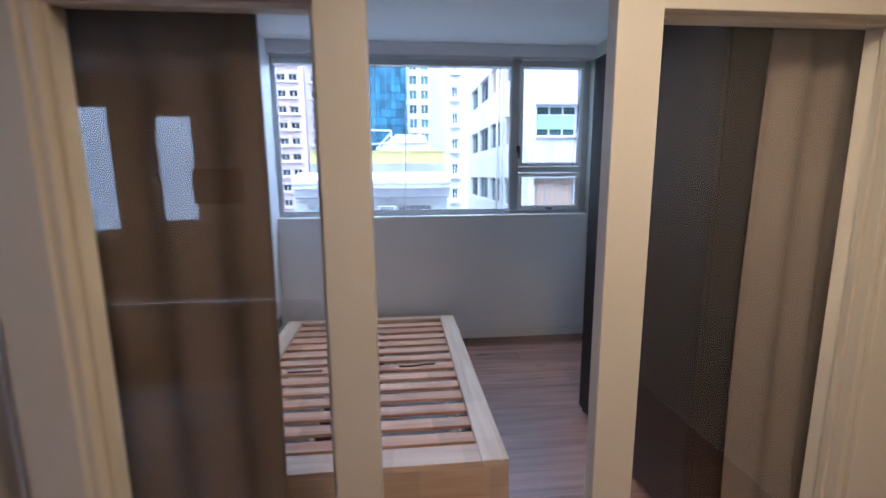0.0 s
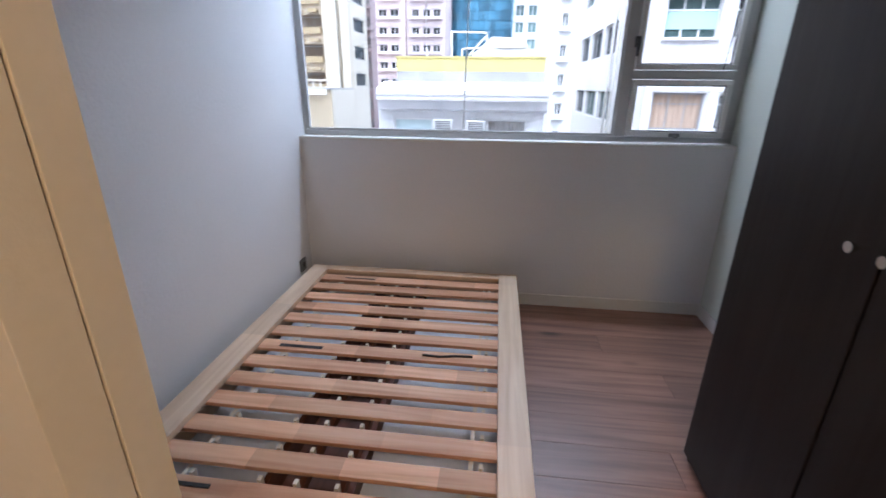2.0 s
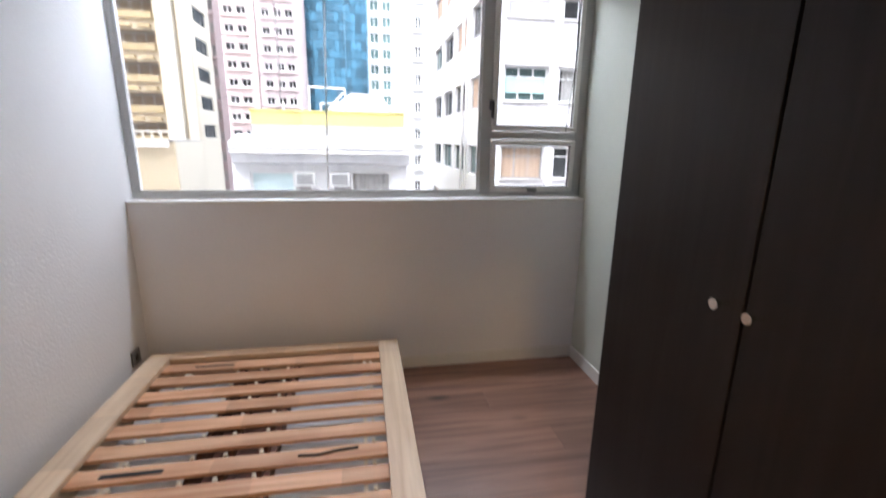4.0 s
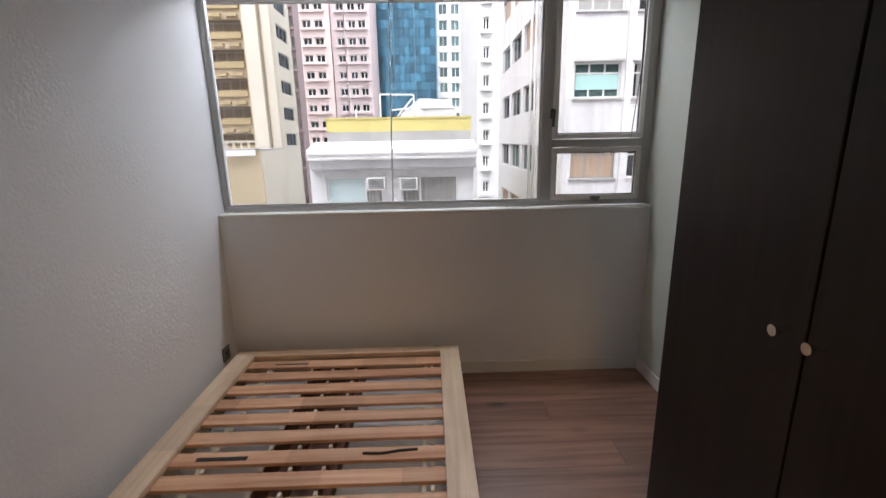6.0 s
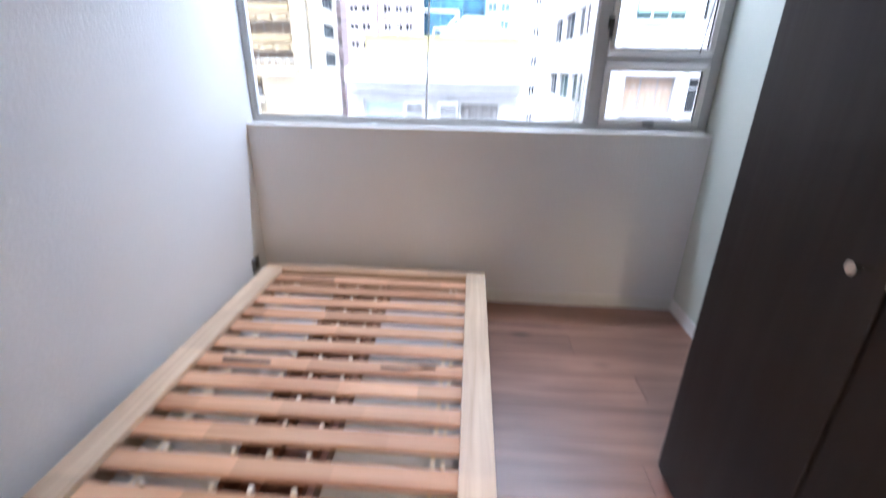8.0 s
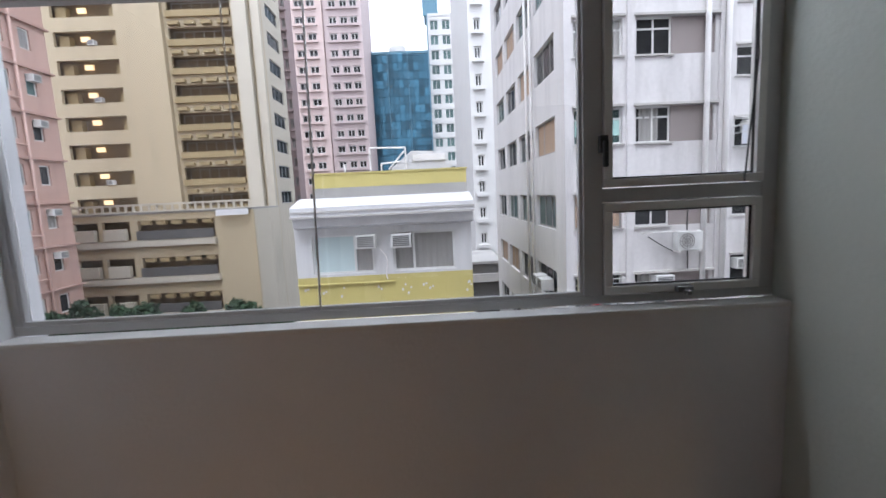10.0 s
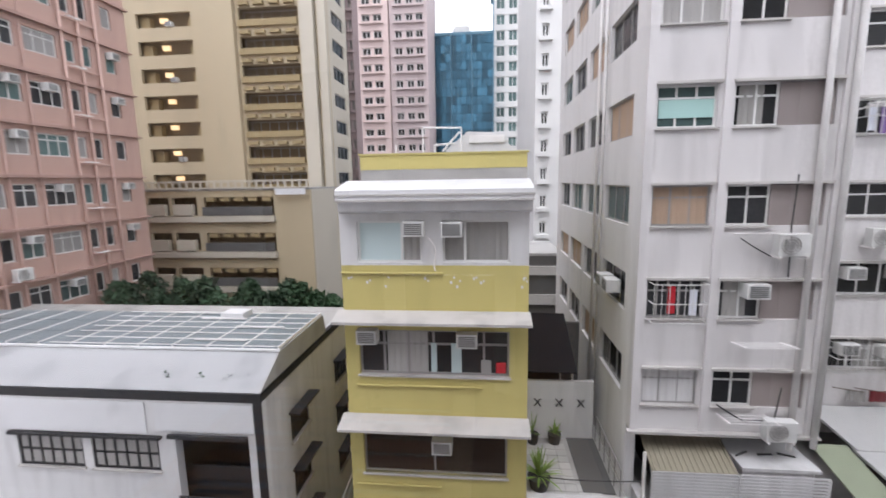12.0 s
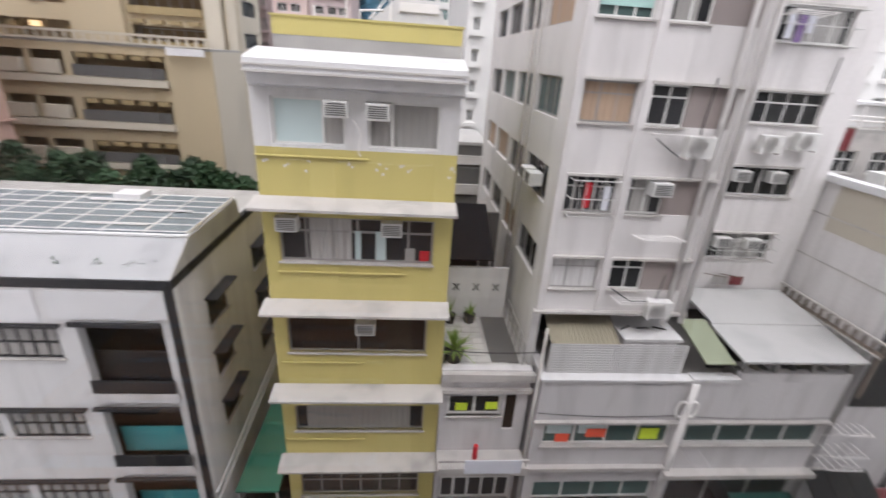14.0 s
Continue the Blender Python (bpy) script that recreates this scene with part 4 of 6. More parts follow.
def drying_rack(x, y, z, label, cloths=()):
    e = base("drying_rack", x, y, z, label, "drying rack", "drying racks on the facade")
    for dx in (0, 1.3):
        part("arm", rods(((x + dx, y, z), (x + dx, y - 0.75, z + 0.1), 0.018)), M_PIPE, e)
    for i in range(4):
        part("bar", rods(((x - 0.1, y - 0.15 - 0.2 * i, z + 0.03 + 0.025 * i), (x + 1.4, y - 0.15 - 0.2 * i, z + 0.03 + 0.025 * i), 0.012)), M_PIPE, e)
    for i, (mt, w, h) in enumerate(cloths):
        place("cloth", sheet_mesh("cloth", w, h, mt, 0.01, 0.02), e, Matrix.Translation((x + 0.05 + 0.35 * i, y - 0.35, z + 0.02 - h)))
    return e


drying_rack(8.55, RY, -3.1, "bent white metal drying rack below a window")
drying_rack(8.4, RY, 0.0, "thin metal drying rack below a window")
drying_rack(8.3, RY, -5.3, "metal drying rack beside the pipes")
drying_rack(13.4, 15.5, 3.6, "drying rack with purple and white laundry", ((M_CLOTHW, 0.25, 0.7), (M_CLOTHP, 0.3, 0.8), (M_CLOTHW, 0.25, 0.5)))
part("laundry", boxes((6.75, 6.95, RY + 0.03, RY + 0.07, -2.3, -1.5), bevel=0.01), M_CLOTHR, rb, "red laundry in the window")
part("laundry", boxes((7.35, 7.55, RY + 0.03, RY + 0.07, -2.35, -1.6), bevel=0.01), M_CLOTHW, rb, "white laundry in the window")

# podium under it
pd = base("grey_podium_building", 11.5, 14, GROUND, "low grey rendered podium with ribbon windows", "building")
PY = 11.4
mP = Matrix.Translation((0, PY, 0))
rows1 = [(6.45, 11.15, -10.85, -9.82), (11.75, 16.95, -10.85, -9.82)]
rows2 = [(6.45, 11.2, -13.65, -12.7), (11.75, 16.9, -14.9, -12.6)]
wall_part(pd, mP, 6.1, 17.1, GROUND, -7.95, rows1 + rows2, M_GREY)
part("coping", boxes((6.02, 11.3, PY - 0.08, PY + 0.3, -7.949, -7.86), (11.3, 13.0, PY - 0.08, PY + 0.3, -7.949, -7.8)), M_YWHITE, pd)
part("side_wall", boxes((6.1, 6.35, PY + 0.301, 24, GROUND, -7.95), (16.85, 17.1, PY + 0.301, 24, GROUND, -7.95)), M_GREY, pd)
part("roof", boxes((6.351, 16.849, PY + 0.301, 24, -8.5, -8.3)), M_CONC, pd)
part("interior", boxes((6.4, 16.8, PY + 1.2, PY + 1.25, GROUND, -8.6)), M_SHADE, pd)
part("ledge", boxes((6.05, 11.25, PY - 0.2, PY - 0.001, -11.95, -11.8), (11.3, 17.3, PY - 0.35, PY - 0.001, -12.25, -12.05), (6.05, 11.25, PY - 0.15, PY - 0.001, -9.75, -9.66), (11.6, 17.1, PY - 0.15, PY - 0.001, -9.75, -9.66)), M_LEDGE, pd)
window(pd, mP, 6.45, 11.15, -10.85, -9.82, 4, 0, M_WFRAME, M_PANE_G, 0.09, 0.1)
window(pd, mP, 11.75, 16.95, -10.85, -9.82, 4, 0, M_WFRAME, M_PANE_G, 0.09, 0.1)
window(pd, mP, 6.45, 11.2, -13.65, -12.7, 4, 0, M_WFRAME, M_PANE_G, 0.09, 0.1)
window(pd, mP, 11.75, 16.9, -14.9, -12.6, 3, 0, M_GFRAME, M_PANE, 0.09, 0.1)
part("blind", boxes((6.6, 7.5, PY + 0.07, PY + 0.09, -10.35, -9.9), (7.75, 8.7, PY + 0.07, PY + 0.09, -10.35, -9.9)), M_PALEBLUE, pd)
part("downpipe", rods(((11.35, PY - 0.1, GROUND), (11.35, PY - 0.1, -8.0), 0.07), ((11.5, PY - 0.1, GROUND), (11.5, PY - 0.1, -8.0), 0.05)), M_PIPE, pd, smooth=True)
part("corner_pipe", rods(((5.98, PY + 0.1, GROUND), (5.98, PY + 0.1, -6.0), 0.05)), M_LEDGE, pd, smooth=True)
for x0, w, h, z, mt, lb in ((6.95, 0.5, 0.36, -10.72, M_NEONR, "neon orange notice in the window"), (8.05, 0.72, 0.38, -10.5, M_NEONR, "neon orange notice in the window"), (10.05, 0.7, 0.5, -10.6, M_NEONY, "neon yellow notice in the window")):
    part("notice", boxes((x0, x0 + w, PY + 0.04, PY + 0.06, z, z + h)), mt, pd, lb)

# roof clutter on the podium
fn = base("slatted_fence", 8.6, 11.7, -8.3, "white slatted screen on the podium roof", "fence")
for i in range(12):
    part("slat", boxes((6.3, 8.6, 11.68, 11.7, -7.85 + i * 0.1, -7.793 + i * 0.1)), M_YWHITE, fn)
    part("slat", boxes((8.65, 11.0, 11.68, 11.7, -7.85 + i * 0.1, -7.793 + i * 0.1)), M_YWHITE, fn)
for x in (6.28, 7.45, 8.6, 9.8, 10.98):
    part("post", boxes((x, x + 0.06, 11.701, 11.75, -8.3, -6.75)), M_YWHITE, fn)
ls = base("lean_to", 7.5, 12.6, -8.3, "lean-to with rusty corrugated roof on the podium", "shed")
bm = bmesh.new()
n = 30
for i in range(n):
    x = 6.35 + 2.35 * i / n
    za = 0.035 * (i % 2)
    prism(bm, [(11.85, -6.85 + za), (13.35, -6.25 + za), (13.35, -6.22 + za), (11.85, -6.82 + za)], x, x + 2.35 / n + 0.004, "x")
part("roof_sheet", bm, M_CORR, ls, "rusty corrugated roof sheet")
part("wall", boxes((6.4, 8.6, 11.95, 12.0, -8.3, -6.9)), M_YWHITE, ls)
bx = base("roof_box", 9.8, 12.8, -8.3, "pale flat-roofed plant box on the podium", "shed")
part("body", boxes((8.9, 10.8, 12.0, 13.4, -8.3, -6.75)), M_GREY, bx)
part("lid", boxes((8.85, 10.95, 11.95, 13.45, -6.749, -6.65)), M_YWHITE, bx)
sl = base("roof_shelter", 14.8, 13.4, -8.3, "flat grey metal shelter roof over dark clutter", "shelter")
bm = bmesh.new()
prism(bm, [(11.15, -7.0), (13.2, -6.783), (13.2, -6.703), (11.15, -6.92)], 12.7, 17.2, "x")
prism(bm, [(13.1, -6.75), (15.4, -6.51), (15.4, -6.43), (13.1, -6.67)], 12.75, 17.15, "x")
part("roof_sheet", bm, M_ROOFMET, sl, "stained grey metal roof sheet")
bm = bmesh.new()
prism(bm, [(11.4, -7.25), (13.4, -6.75), (13.4, -6.7), (11.4, -7.2)], 11.6, 12.65, "x")
part("roof_sheet", bm, mat("pale_green_sheet", (0.26, 0.29, 0.2), 0.6, var=0.1, stain=0.3, scale=3), sl, "pale green roof sheet")
for x in (13.05, 14.2, 15.6, 16.95):
    part("post", boxes((x, x + 0.1, 11.45, 11.55, -7.599, -6.95)), M_GFRAME, sl)
# back wall coloured near black for the shade under the shelter
part("back_wall", boxes((12.7, 17.1, 12.6, 12.7, -8.3, -6.85)), M_SHADE, sl)
rng = random.Random(11)
for i in range(12):
    x = 12.9 + i * 0.34
    e = base("storage_box", x, 11.7, -8.3, "dark stored box under the shelter", "box", "stored boxes")
    part("body", boxes((x, x + rng.uniform(0.2, 0.32), 11.6, 12.1, -8.299, -7.9 + rng.uniform(0, 0.6)), bevel=0.02), (M_DKCONC, M_GREY, M_CORR)[i % 3], e)
part("parapet", boxes((13.0, 17.1, PY, PY + 0.3, -7.949, -7.6)), M_GREY, pd)

# narrow building between yellow block and podium
mb = base("infill_building", 4.3, 13, GROUND, "narrow grey infill house with roof terrace and balcony", "building")
mM = Matrix.Translation((0, 11.9, 0))
wall_part(mb, mM, 2.79, 5.88, GROUND, -7.95, [(3.05, 4.98, -9.95, -9.05), (5.1, 5.5, -10.6, -9.0), (3.0, 5.75, -14.2, -12.65)], M_GREY)
part("terrace", boxes((2.79, 5.88, 12.201, 17, -8.4, -8.2)), M_CONC, mb)
part("side_wall", boxes((2.79, 2.95, 12.201, 17, GROUND, -8.41), (5.7, 5.88, 12.201, 17, GROUND, -8.41)), M_GREY, mb)
part("interior", boxes((2.96, 5.69, 12.8, 12.85, GROUND, -8.5)), M_SHADE, mb)
part("ledge", boxes((2.79, 5.95, 11.7, 11.899, -8.3, -8.0), (2.79, 5.95, 11.75, 11.899, -8.85, -8.7)), M_LEDGE, mb)
window(mb, mM, 3.05, 4.98, -9.95, -9.05, 2, 0, M_WFRAME, M_PANE, 0.1, 0.1)
window(mb, mM, 3.0, 5.75, -14.2, -12.65, 5, 0.7, M_WFRAME, M_PANE, 0.1, 0.1)
part("door", boxes((5.1, 5.5, 12.0, 12.04, -10.6, -9.0)), M_PANE_B, mb)
part("balcony", boxes((2.79, 5.95, 10.9, 11.899, -11.75, -11.6), (2.79, 5.95, 10.9, 10.96, -11.1, -11.02), (2.79, 5.95, 10.9, 10.98, -11.599, -11.4)), M_LEDGE, mb)
for i in range(9):
    x = 2.85 + i * 0.38
    part("baluster", rods(((x, 10.93, -11.4), (x, 10.93, -11.05), 0.015)), M_PIPE, mb)
part("cloth", boxes((3.7, 5.7, 10.86, 10.895, -11.6, -10.98), bevel=0.008), M_CLOTHW, mb, "white sheet hung on the balcony rail")
for x, z in ((3.35, -9.75), (4.42, -9.7)):
    part("notice", boxes((x, x + 0.42, 11.95, 11.97, z, z + 0.32)), M_NEONY, mb, "neon yellow notice in the window")
part("bottle", rods(((4.15, 11.5, -11.59), (4.15, 11.5, -10.95), 0.09)), M_CLOTHR, mb)
for i in range(6):
    for j in range(8):
        x, y = 2.98 + i * 0.37, 12.25 + j * 0.37
        if i > 3 and j > 1:
            continue
        part("tile", boxes((x, x + 0.35, y, y + 0.35, -8.199, -8.17)), M_ROOFTILE, mb)
part("mat", boxes((4.6, 5.6, 12.6, 15.6, -8.199, -8.16)), M_DKCONC, mb, "dark roofing felt")
part("back_wall", boxes((2.95, 5.55, 15.6, 15.75, -8.2, -5.9)), M_YWHITE, mb, "white painted terrace wall")
for x in (3.5, 4.3, 5.1):
    part("vent", rods(((x - 0.12, 15.58, -6.6), (x + 0.12, 15.58, -6.9), 0.03), ((x + 0.12, 15.58, -6.6), (x - 0.12, 15.58, -6.9), 0.03)), M_ACDARK, mb)
bm = bmesh.new()
prism(bm, [(15.4, -5.5), (18.5, -4.2), (18.5, -4.15), (15.4, -5.45)], 3.0, 4.9, "x")
ca = base("roof_canopy", 4, 17, -8.2, "black canvas canopy over the rear terrace", "canopy")
part("canvas", bm, M_BLKCANVAS, ca)
for x in (3.05, 4.8):
    for y, z in ((15.8, -5.36), (18.4, -4.27)):
        part("post", rods(((x, y, -8.2), (x, y, z), 0.04)), M_PIPE, ca)
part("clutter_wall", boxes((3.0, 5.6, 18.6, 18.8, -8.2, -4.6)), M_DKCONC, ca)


def plant(x, y, z, label, seed, height=0.9, count=46, pot=0.3):
    rng = random.Random(seed)
    e = base("potted_plant", x, y, z, label, "plant", "plants on the terrace")
    bm = bmesh.new()
    bmesh.ops.create_cone(bm, cap_ends=True, segments=18, radius1=pot * 0.75, radius2=pot, depth=0.4, matrix=Matrix.Translation((x, y, z + 0.2)))
    part("pot", bm, M_POT, e)
    bm = bmesh.new()
    for i in range(count):
        a, up, ln = rng.uniform(0, 6.28), rng.uniform(0.3, 1.0), rng.uniform(0.5, 1.0) * height
        p = Vector((x, y, z + 0.38))
        d = Vector((math.cos(a) * (1.05 - up), math.sin(a) * (1.05 - up), up)).normalized()
        s = d.cross(Vector((0, 0, 1))).normalized() * 0.035
        last = None
        for k in range(5):
            f = k / 4
            wdt = s * (1.0 - abs(f - 0.45) * 1.6)
            q = p + d * ln * f + Vector((0, 0, -0.5 * ln * f * f * (1.1 - up)))
            now = (bm.verts.new(q - wdt), bm.verts.new(q + wdt))
            if last:
                bm.faces.new((last[0], last[1], now[1], now[0]))
            last = now
    part("leaves", bm, M_LEAFY, e)


plant(3.25, 12.75, -8.17, "large yellow-green leafy plant in a dark round pot", 5, 1.15, 70, 0.36)
plant(3.3, 15.2, -8.2, "thin bare potted shrub by the white wall", 6, 1.0, 14, 0.22)
plant(4.1, 15.25, -8.2, "small dark potted plant by the white wall", 7, 0.7, 20, 0.25)

# white and grey house with black trim
wh = base("white_black_trim_house", -10, 15, GROUND, "low white and grey house with black trim", "building")
WXR, WYF, WZT = -4.88, 11.0, -4.42
mW, mWs = Matrix.Translation((0, WYF, 0)), Matrix.Translation((WXR, 0, 0)) @ RZP
sw = [(12.75, 14.2), (17.0, 18.6)]
fw = []
for z in (-5.75, -8.75, -11.75):
    fw += [(-7.65, -5.35, z - 2.4, z), (-10.4, -8.2, z - 1.2, z - 0.15), (-12.9, -10.7, z - 1.2, z - 0.15)]
wall_part(wh, mW, -24, WXR, GROUND, WZT, fw, M_YWHITE)
wall_part(wh, mWs, WYF + 0.301, 20, GROUND, WZT, [(a, b, z - 1.05, z) for a, b in sw for z in (-5.95, -8.0, -10.1)], M_GREY, name="side_wall")
part("roof", boxes((-24, WXR - 0.301, WYF + 0.301, 20, WZT - 0.3, WZT - 0.02)), M_CONC, wh)
part("trim", boxes((-24, WXR + 0.03, WYF - 0.04, WYF - 0.001, WZT - 0.22, WZT + 0.04), (WXR - 0.22, WXR + 0.03, WYF - 0.04, WYF - 0.002, GROUND, WZT - 0.221), (WXR + 0.001, WXR + 0.03, WYF, 20, WZT - 0.2, WZT + 0.04), (-24, WXR + 0.03, WYF, WYF + 0.18, WZT + 0.001, WZT + 0.04), (WXR - 0.18, WXR + 0.03, WYF + 0.181, 20, WZT + 0.001, WZT + 0.04)), M_BLACK, wh, "black painted trim band")
part("interior", boxes((-23, -5.3, WYF + 1.4, WYF + 1.45, GROUND, WZT - 0.4)), M_SHADE, wh)
for z in (-5.75, -8.75, -11.75):
    part("slab", boxes((-7.65, -5.3, WYF - 0.1, WYF - 0.05, z - 2.75, z - 2.42)), M_GREY, wh)
    part("parapet", boxes((-7.65, -5.3, WYF - 0.1, WYF - 0.05, z - 2.4, z - 1.95)), M_BLACK, wh)
    part("balcony_panel", boxes((-7.65, -5.36, WYF + 0.5, WYF + 0.55, z - 2.35, z - 1.3)), M_TEALPANEL if z < -6 else M_BLACK, wh, "teal balcony panel" if z < -6 else "")
    part("awning_rail", boxes((-7.75, -5.3, WYF - 0.2, WYF - 0.101, z - 0.02, z + 0.1)), M_BLACK, wh)
    for a, b in ((-10.4, -8.2), (-12.9, -10.7)):
        w_ = window(wh, mW, a, b, z - 1.2, z - 0.15, 6, 0.5, M_BLACK, M_DRAPE, 0.07, 0.03, True)
        part("canopy", boxes((a - 0.15, b + 0.15, WYF - 0.16, WYF - 0.001, z - 0.12, z - 0.04)), M_BLACK, w_)
for a, b in sw:
    for z in (-5.95, -8.0, -10.1):
        w_ = window(wh, mWs, a, b, z - 1.05, z, 4, 0.5, M_BLACK, M_PANE, 0.06, 0.04, True)
        part("canopy", boxes((WXR + 0.002, WXR + 0.4, a - 0.12, b + 0.12, z + 0.02, z + 0.09)), M_BLACK, w_)
part("white_panel", boxes((-8.2, -5.12, WYF - 0.035, WYF - 0.004, -5.62, -4.72), (-24, -8.5, WYF - 0.035, WYF - 0.004, -5.75, -4.72)), M_EAVE, wh, "clean white fascia panel")
part("side_pipe", rods(((WXR + 0.15, 11, -12.5), (WXR + 0.15, 20, -12.0), 0.05), ((WXR + 0.15, 11, -12.9), (WXR + 0.15, 20, -12.4), 0.05)), M_YWHITE, wh)
ROOF = [(11.05, -4.38), (12.4, -3.64), (16.15, -3.6), (16.35, -4.38)]
bm = bmesh.new()
prism(bm, ROOF, -24, -4.951, "x")
part("roof_house", bm, M_ROOFWHITE, wh, "stained white sloping roof base")
bm = bmesh.new()
prism(bm, ROOF, -4.95, -4.9, "x")
part("roof_cheek", bm, M_CONC, wh, "grey end wall of the roof house")
part("roof_lip", boxes((-24, -4.88, 12.34, 12.46, -3.639, -3.58)), M_EAVE, wh)
for i in range(12):
    for j in range(3):
        x, y = -5.0 - i * 1.2, 12.5 + j * 1.2
        part("roof_panel", boxes((x - 1.16, x, y, y + 1.16, -3.6, -3.555)), M_ROOFGL, wh)
    part("roof_rib", boxes((-5.0 - i * 1.2, -4.96 - i * 1.2, 12.47, 16.1, -3.6, -3.52)), M_PIPE, wh)
for j in range(7):
    part("roof_bar", boxes((-13.0, -5.0, 12.52 + j * 0.58, 12.55 + j * 0.58, -3.554, -3.53)), M_PIPE, wh)
for i, (x, y) in enumerate(((-6.6, 12.9), (-5.9, 14.2), (-7.8, 15.1), (-9.2, 15.8))):
    part("roof_bar", boxes((x - 1.5, x + 0.3, y, y + 0.06, -3.515, -3.46)), M_PIPE, wh)
part("roof_hatch", boxes((-8.6, -7.7, 15.2, 15.9, -3.55, -3.32)), M_EAVE, wh)
rng = random.Random(8)
for i in range(3):
    x = -5.9 - 1.1 * i
    e = base("roof_weed", x, 11.5, -4.3, "small weed growing on the stained roof edge", "plant", "roof weeds")
    bm = bmesh.new()
    for k in range(40):
        p = Vector((x + rng.gauss(0, 0.14), 11.55 + rng.gauss(0, 0.08), -4.22 + abs(rng.gauss(0.05, 0.1))))
        s = 0.05
        v = [bm.verts.new(p + Vector((rng.uniform(-s, s), rng.uniform(-s, s), rng.uniform(-s, s)))) for _ in range(3)]
        bm.faces.new(v)
    part("leaves", bm, M_LEAF, e)
gc = base("green_canopy", -3.9, 14.5, GROUND, "long green canvas canopy in the alley", "canopy")
part("canvas", boxes((-4.55, -3.0, 11.8, 17.0, -13.6, -13.5)), M_GREEN, gc)
for y in (11.9, 16.9):
    for x in (-4.5, -3.1):
        part("post", rods(((x, y, GROUND), (x, y, -13.6), 0.04)), M_PIPE, gc)

# pink block on the left
pk = base("pink_apartment_block", -30, 15, GROUND, "salmon pink rendered apartment block with ledges and pipes", "building")
mK = Matrix.Translation((-21.9, 0, 0)) @ RZP
ktops = [1.78 + 2.67 * k for k in range(-2, 7)]
kcols = [(17.3, 18.1, 1), (18.75, 19.4, 1), (19.75, 20.95, 2), (21.4, 23.2, 3), (23.7, 24.3, 1), (24.75, 25.4, 1), (26.4, 27.15, 1)]
kcols += [(14.0, 15.8, 3), (11.5, 12.8, 2)]
wall_part(pk, mK, 5.0, 28.3, GROUND, 19, [(a, b, t - 1.2, t) for a, b, _ in kcols for t in ktops], M_PINK)
part("end_wall", boxes((-36, -22.201, 28.0, 28.3, GROUND, 19), (-36, -22.201, 5.0, 5.3, GROUND, 19)), M_PINK, pk)
part("roof", boxes((-36, -22.2, 5, 28.3, 19.001, 19.3)), M_PINKD, pk)
part("interior", boxes((-23.6, -23.5, 5.4, 27.9, GROUND, 19)), M_SHADE, pk)
for t in ktops:
    k = ktops.index(t)
    part("ledge", boxes((-21.899, -21.6, 5.0, 23.5, t + 0.32, t + 0.46), (-21.899, -21.68, 23.5, 28.4, t + 0.32, t + 0.42)), M_PINKD, pk)
    for a, b, c in kcols:
        window(pk, mK, a, b, t - 1.2, t, c, 0.0 if c == 1 else 0.72, M_WFRAME, M_PANE_G if (k + c) % 3 == 0 else M_PANE, 0.07, 0.1, False, M_DRAPE if (k * 3 + int(a)) % 4 == 0 else None)
    if k % 2 == 0:
        window_aircon(Matrix.Translation((-21.5, 22.0, t - 0.45)) @ RZP)
    if k in (1, 3, 4):
        window_aircon(Matrix.Translation((-21.5, 20.0, t - 0.4)) @ RZP)
for y in (18.5, 23.45, 24.55, 25.75):
    part("pipe", rods(((-21.75, y, GROUND), (-21.75, y, 19), 0.08)), M_PINKP, pk, smooth=True)
for t in ktops:
    part("branch_pipe", rods(((-21.75, 17.0, t - 1.6), (-21.75, 18.5, t - 1.75), 0.05), ((-21.75, 23.45, t - 1.5), (-21.75, 25.75, t - 1.55), 0.05)), M_PINKP, pk)
fan_unit(Matrix.Translation((-21.3, 18.8, -3.0)) @ RZP)

# low ochre building with balconies
bl_ = base("ochre_low_building", -19, 36, GROUND, "low ochre building with white balcony bands", "building")
mL = Matrix.Translation((0, 33, 0))
lrows = [0.6, -2.25, -5.1, -7.95]
wall_part(bl_, mL, -40, -12, GROUND, 1.1, [(a, b, z - 1.45, z) for z in lrows for a, b in ((-33, -27), (-25.6, -23.8), (-23.5, -21.4), (-20.8, -15.0))], M_BEIGE)
part("side_wall", boxes((-12.4, -12, 33.301, 39, GROUND, 1.1)), M_BEIGEL, bl_)
# recess back sheet, with its shade put into the tan colour
part("interior", boxes((-39, -12.5, 34.2, 34.3, GROUND, 1)), M_TANSHADE, bl_)
part("roof", boxes((-40, -12, 33, 39, 1.101, 1.25)), M_CONC, bl_)
for z in lrows:
    part("balcony_band", boxes((-40, -14.9, 32.6, 32.999, z - 1.95, z - 1.5), (-25.7, -23.9, 32.62, 32.99, z - 1.4, z - 0.55), (-23.2, -21.6, 32.62, 32.99, z - 1.4, z - 0.55)), M_BEIGEL, bl_, "white balcony band")
    part("railing", boxes((-20.8, -15.0, 32.7, 32.75, z - 1.45, z - 0.75)), M_DKCONC, bl_)
    for i in range(5):
        part("bracket", boxes((-20.4 + i * 1.15, -19.7 + i * 1.15, 32.7, 32.995, z - 0.32, z - 0.05)), M_BEIGED, bl_)
part("roof_rail", boxes((-40, -11.8, 32.8, 32.9, 1.75, 1.9), (-40, -11.8, 32.8, 32.9, 1.26, 1.36)), M_BEIGEL, bl_, "white roof balustrade")
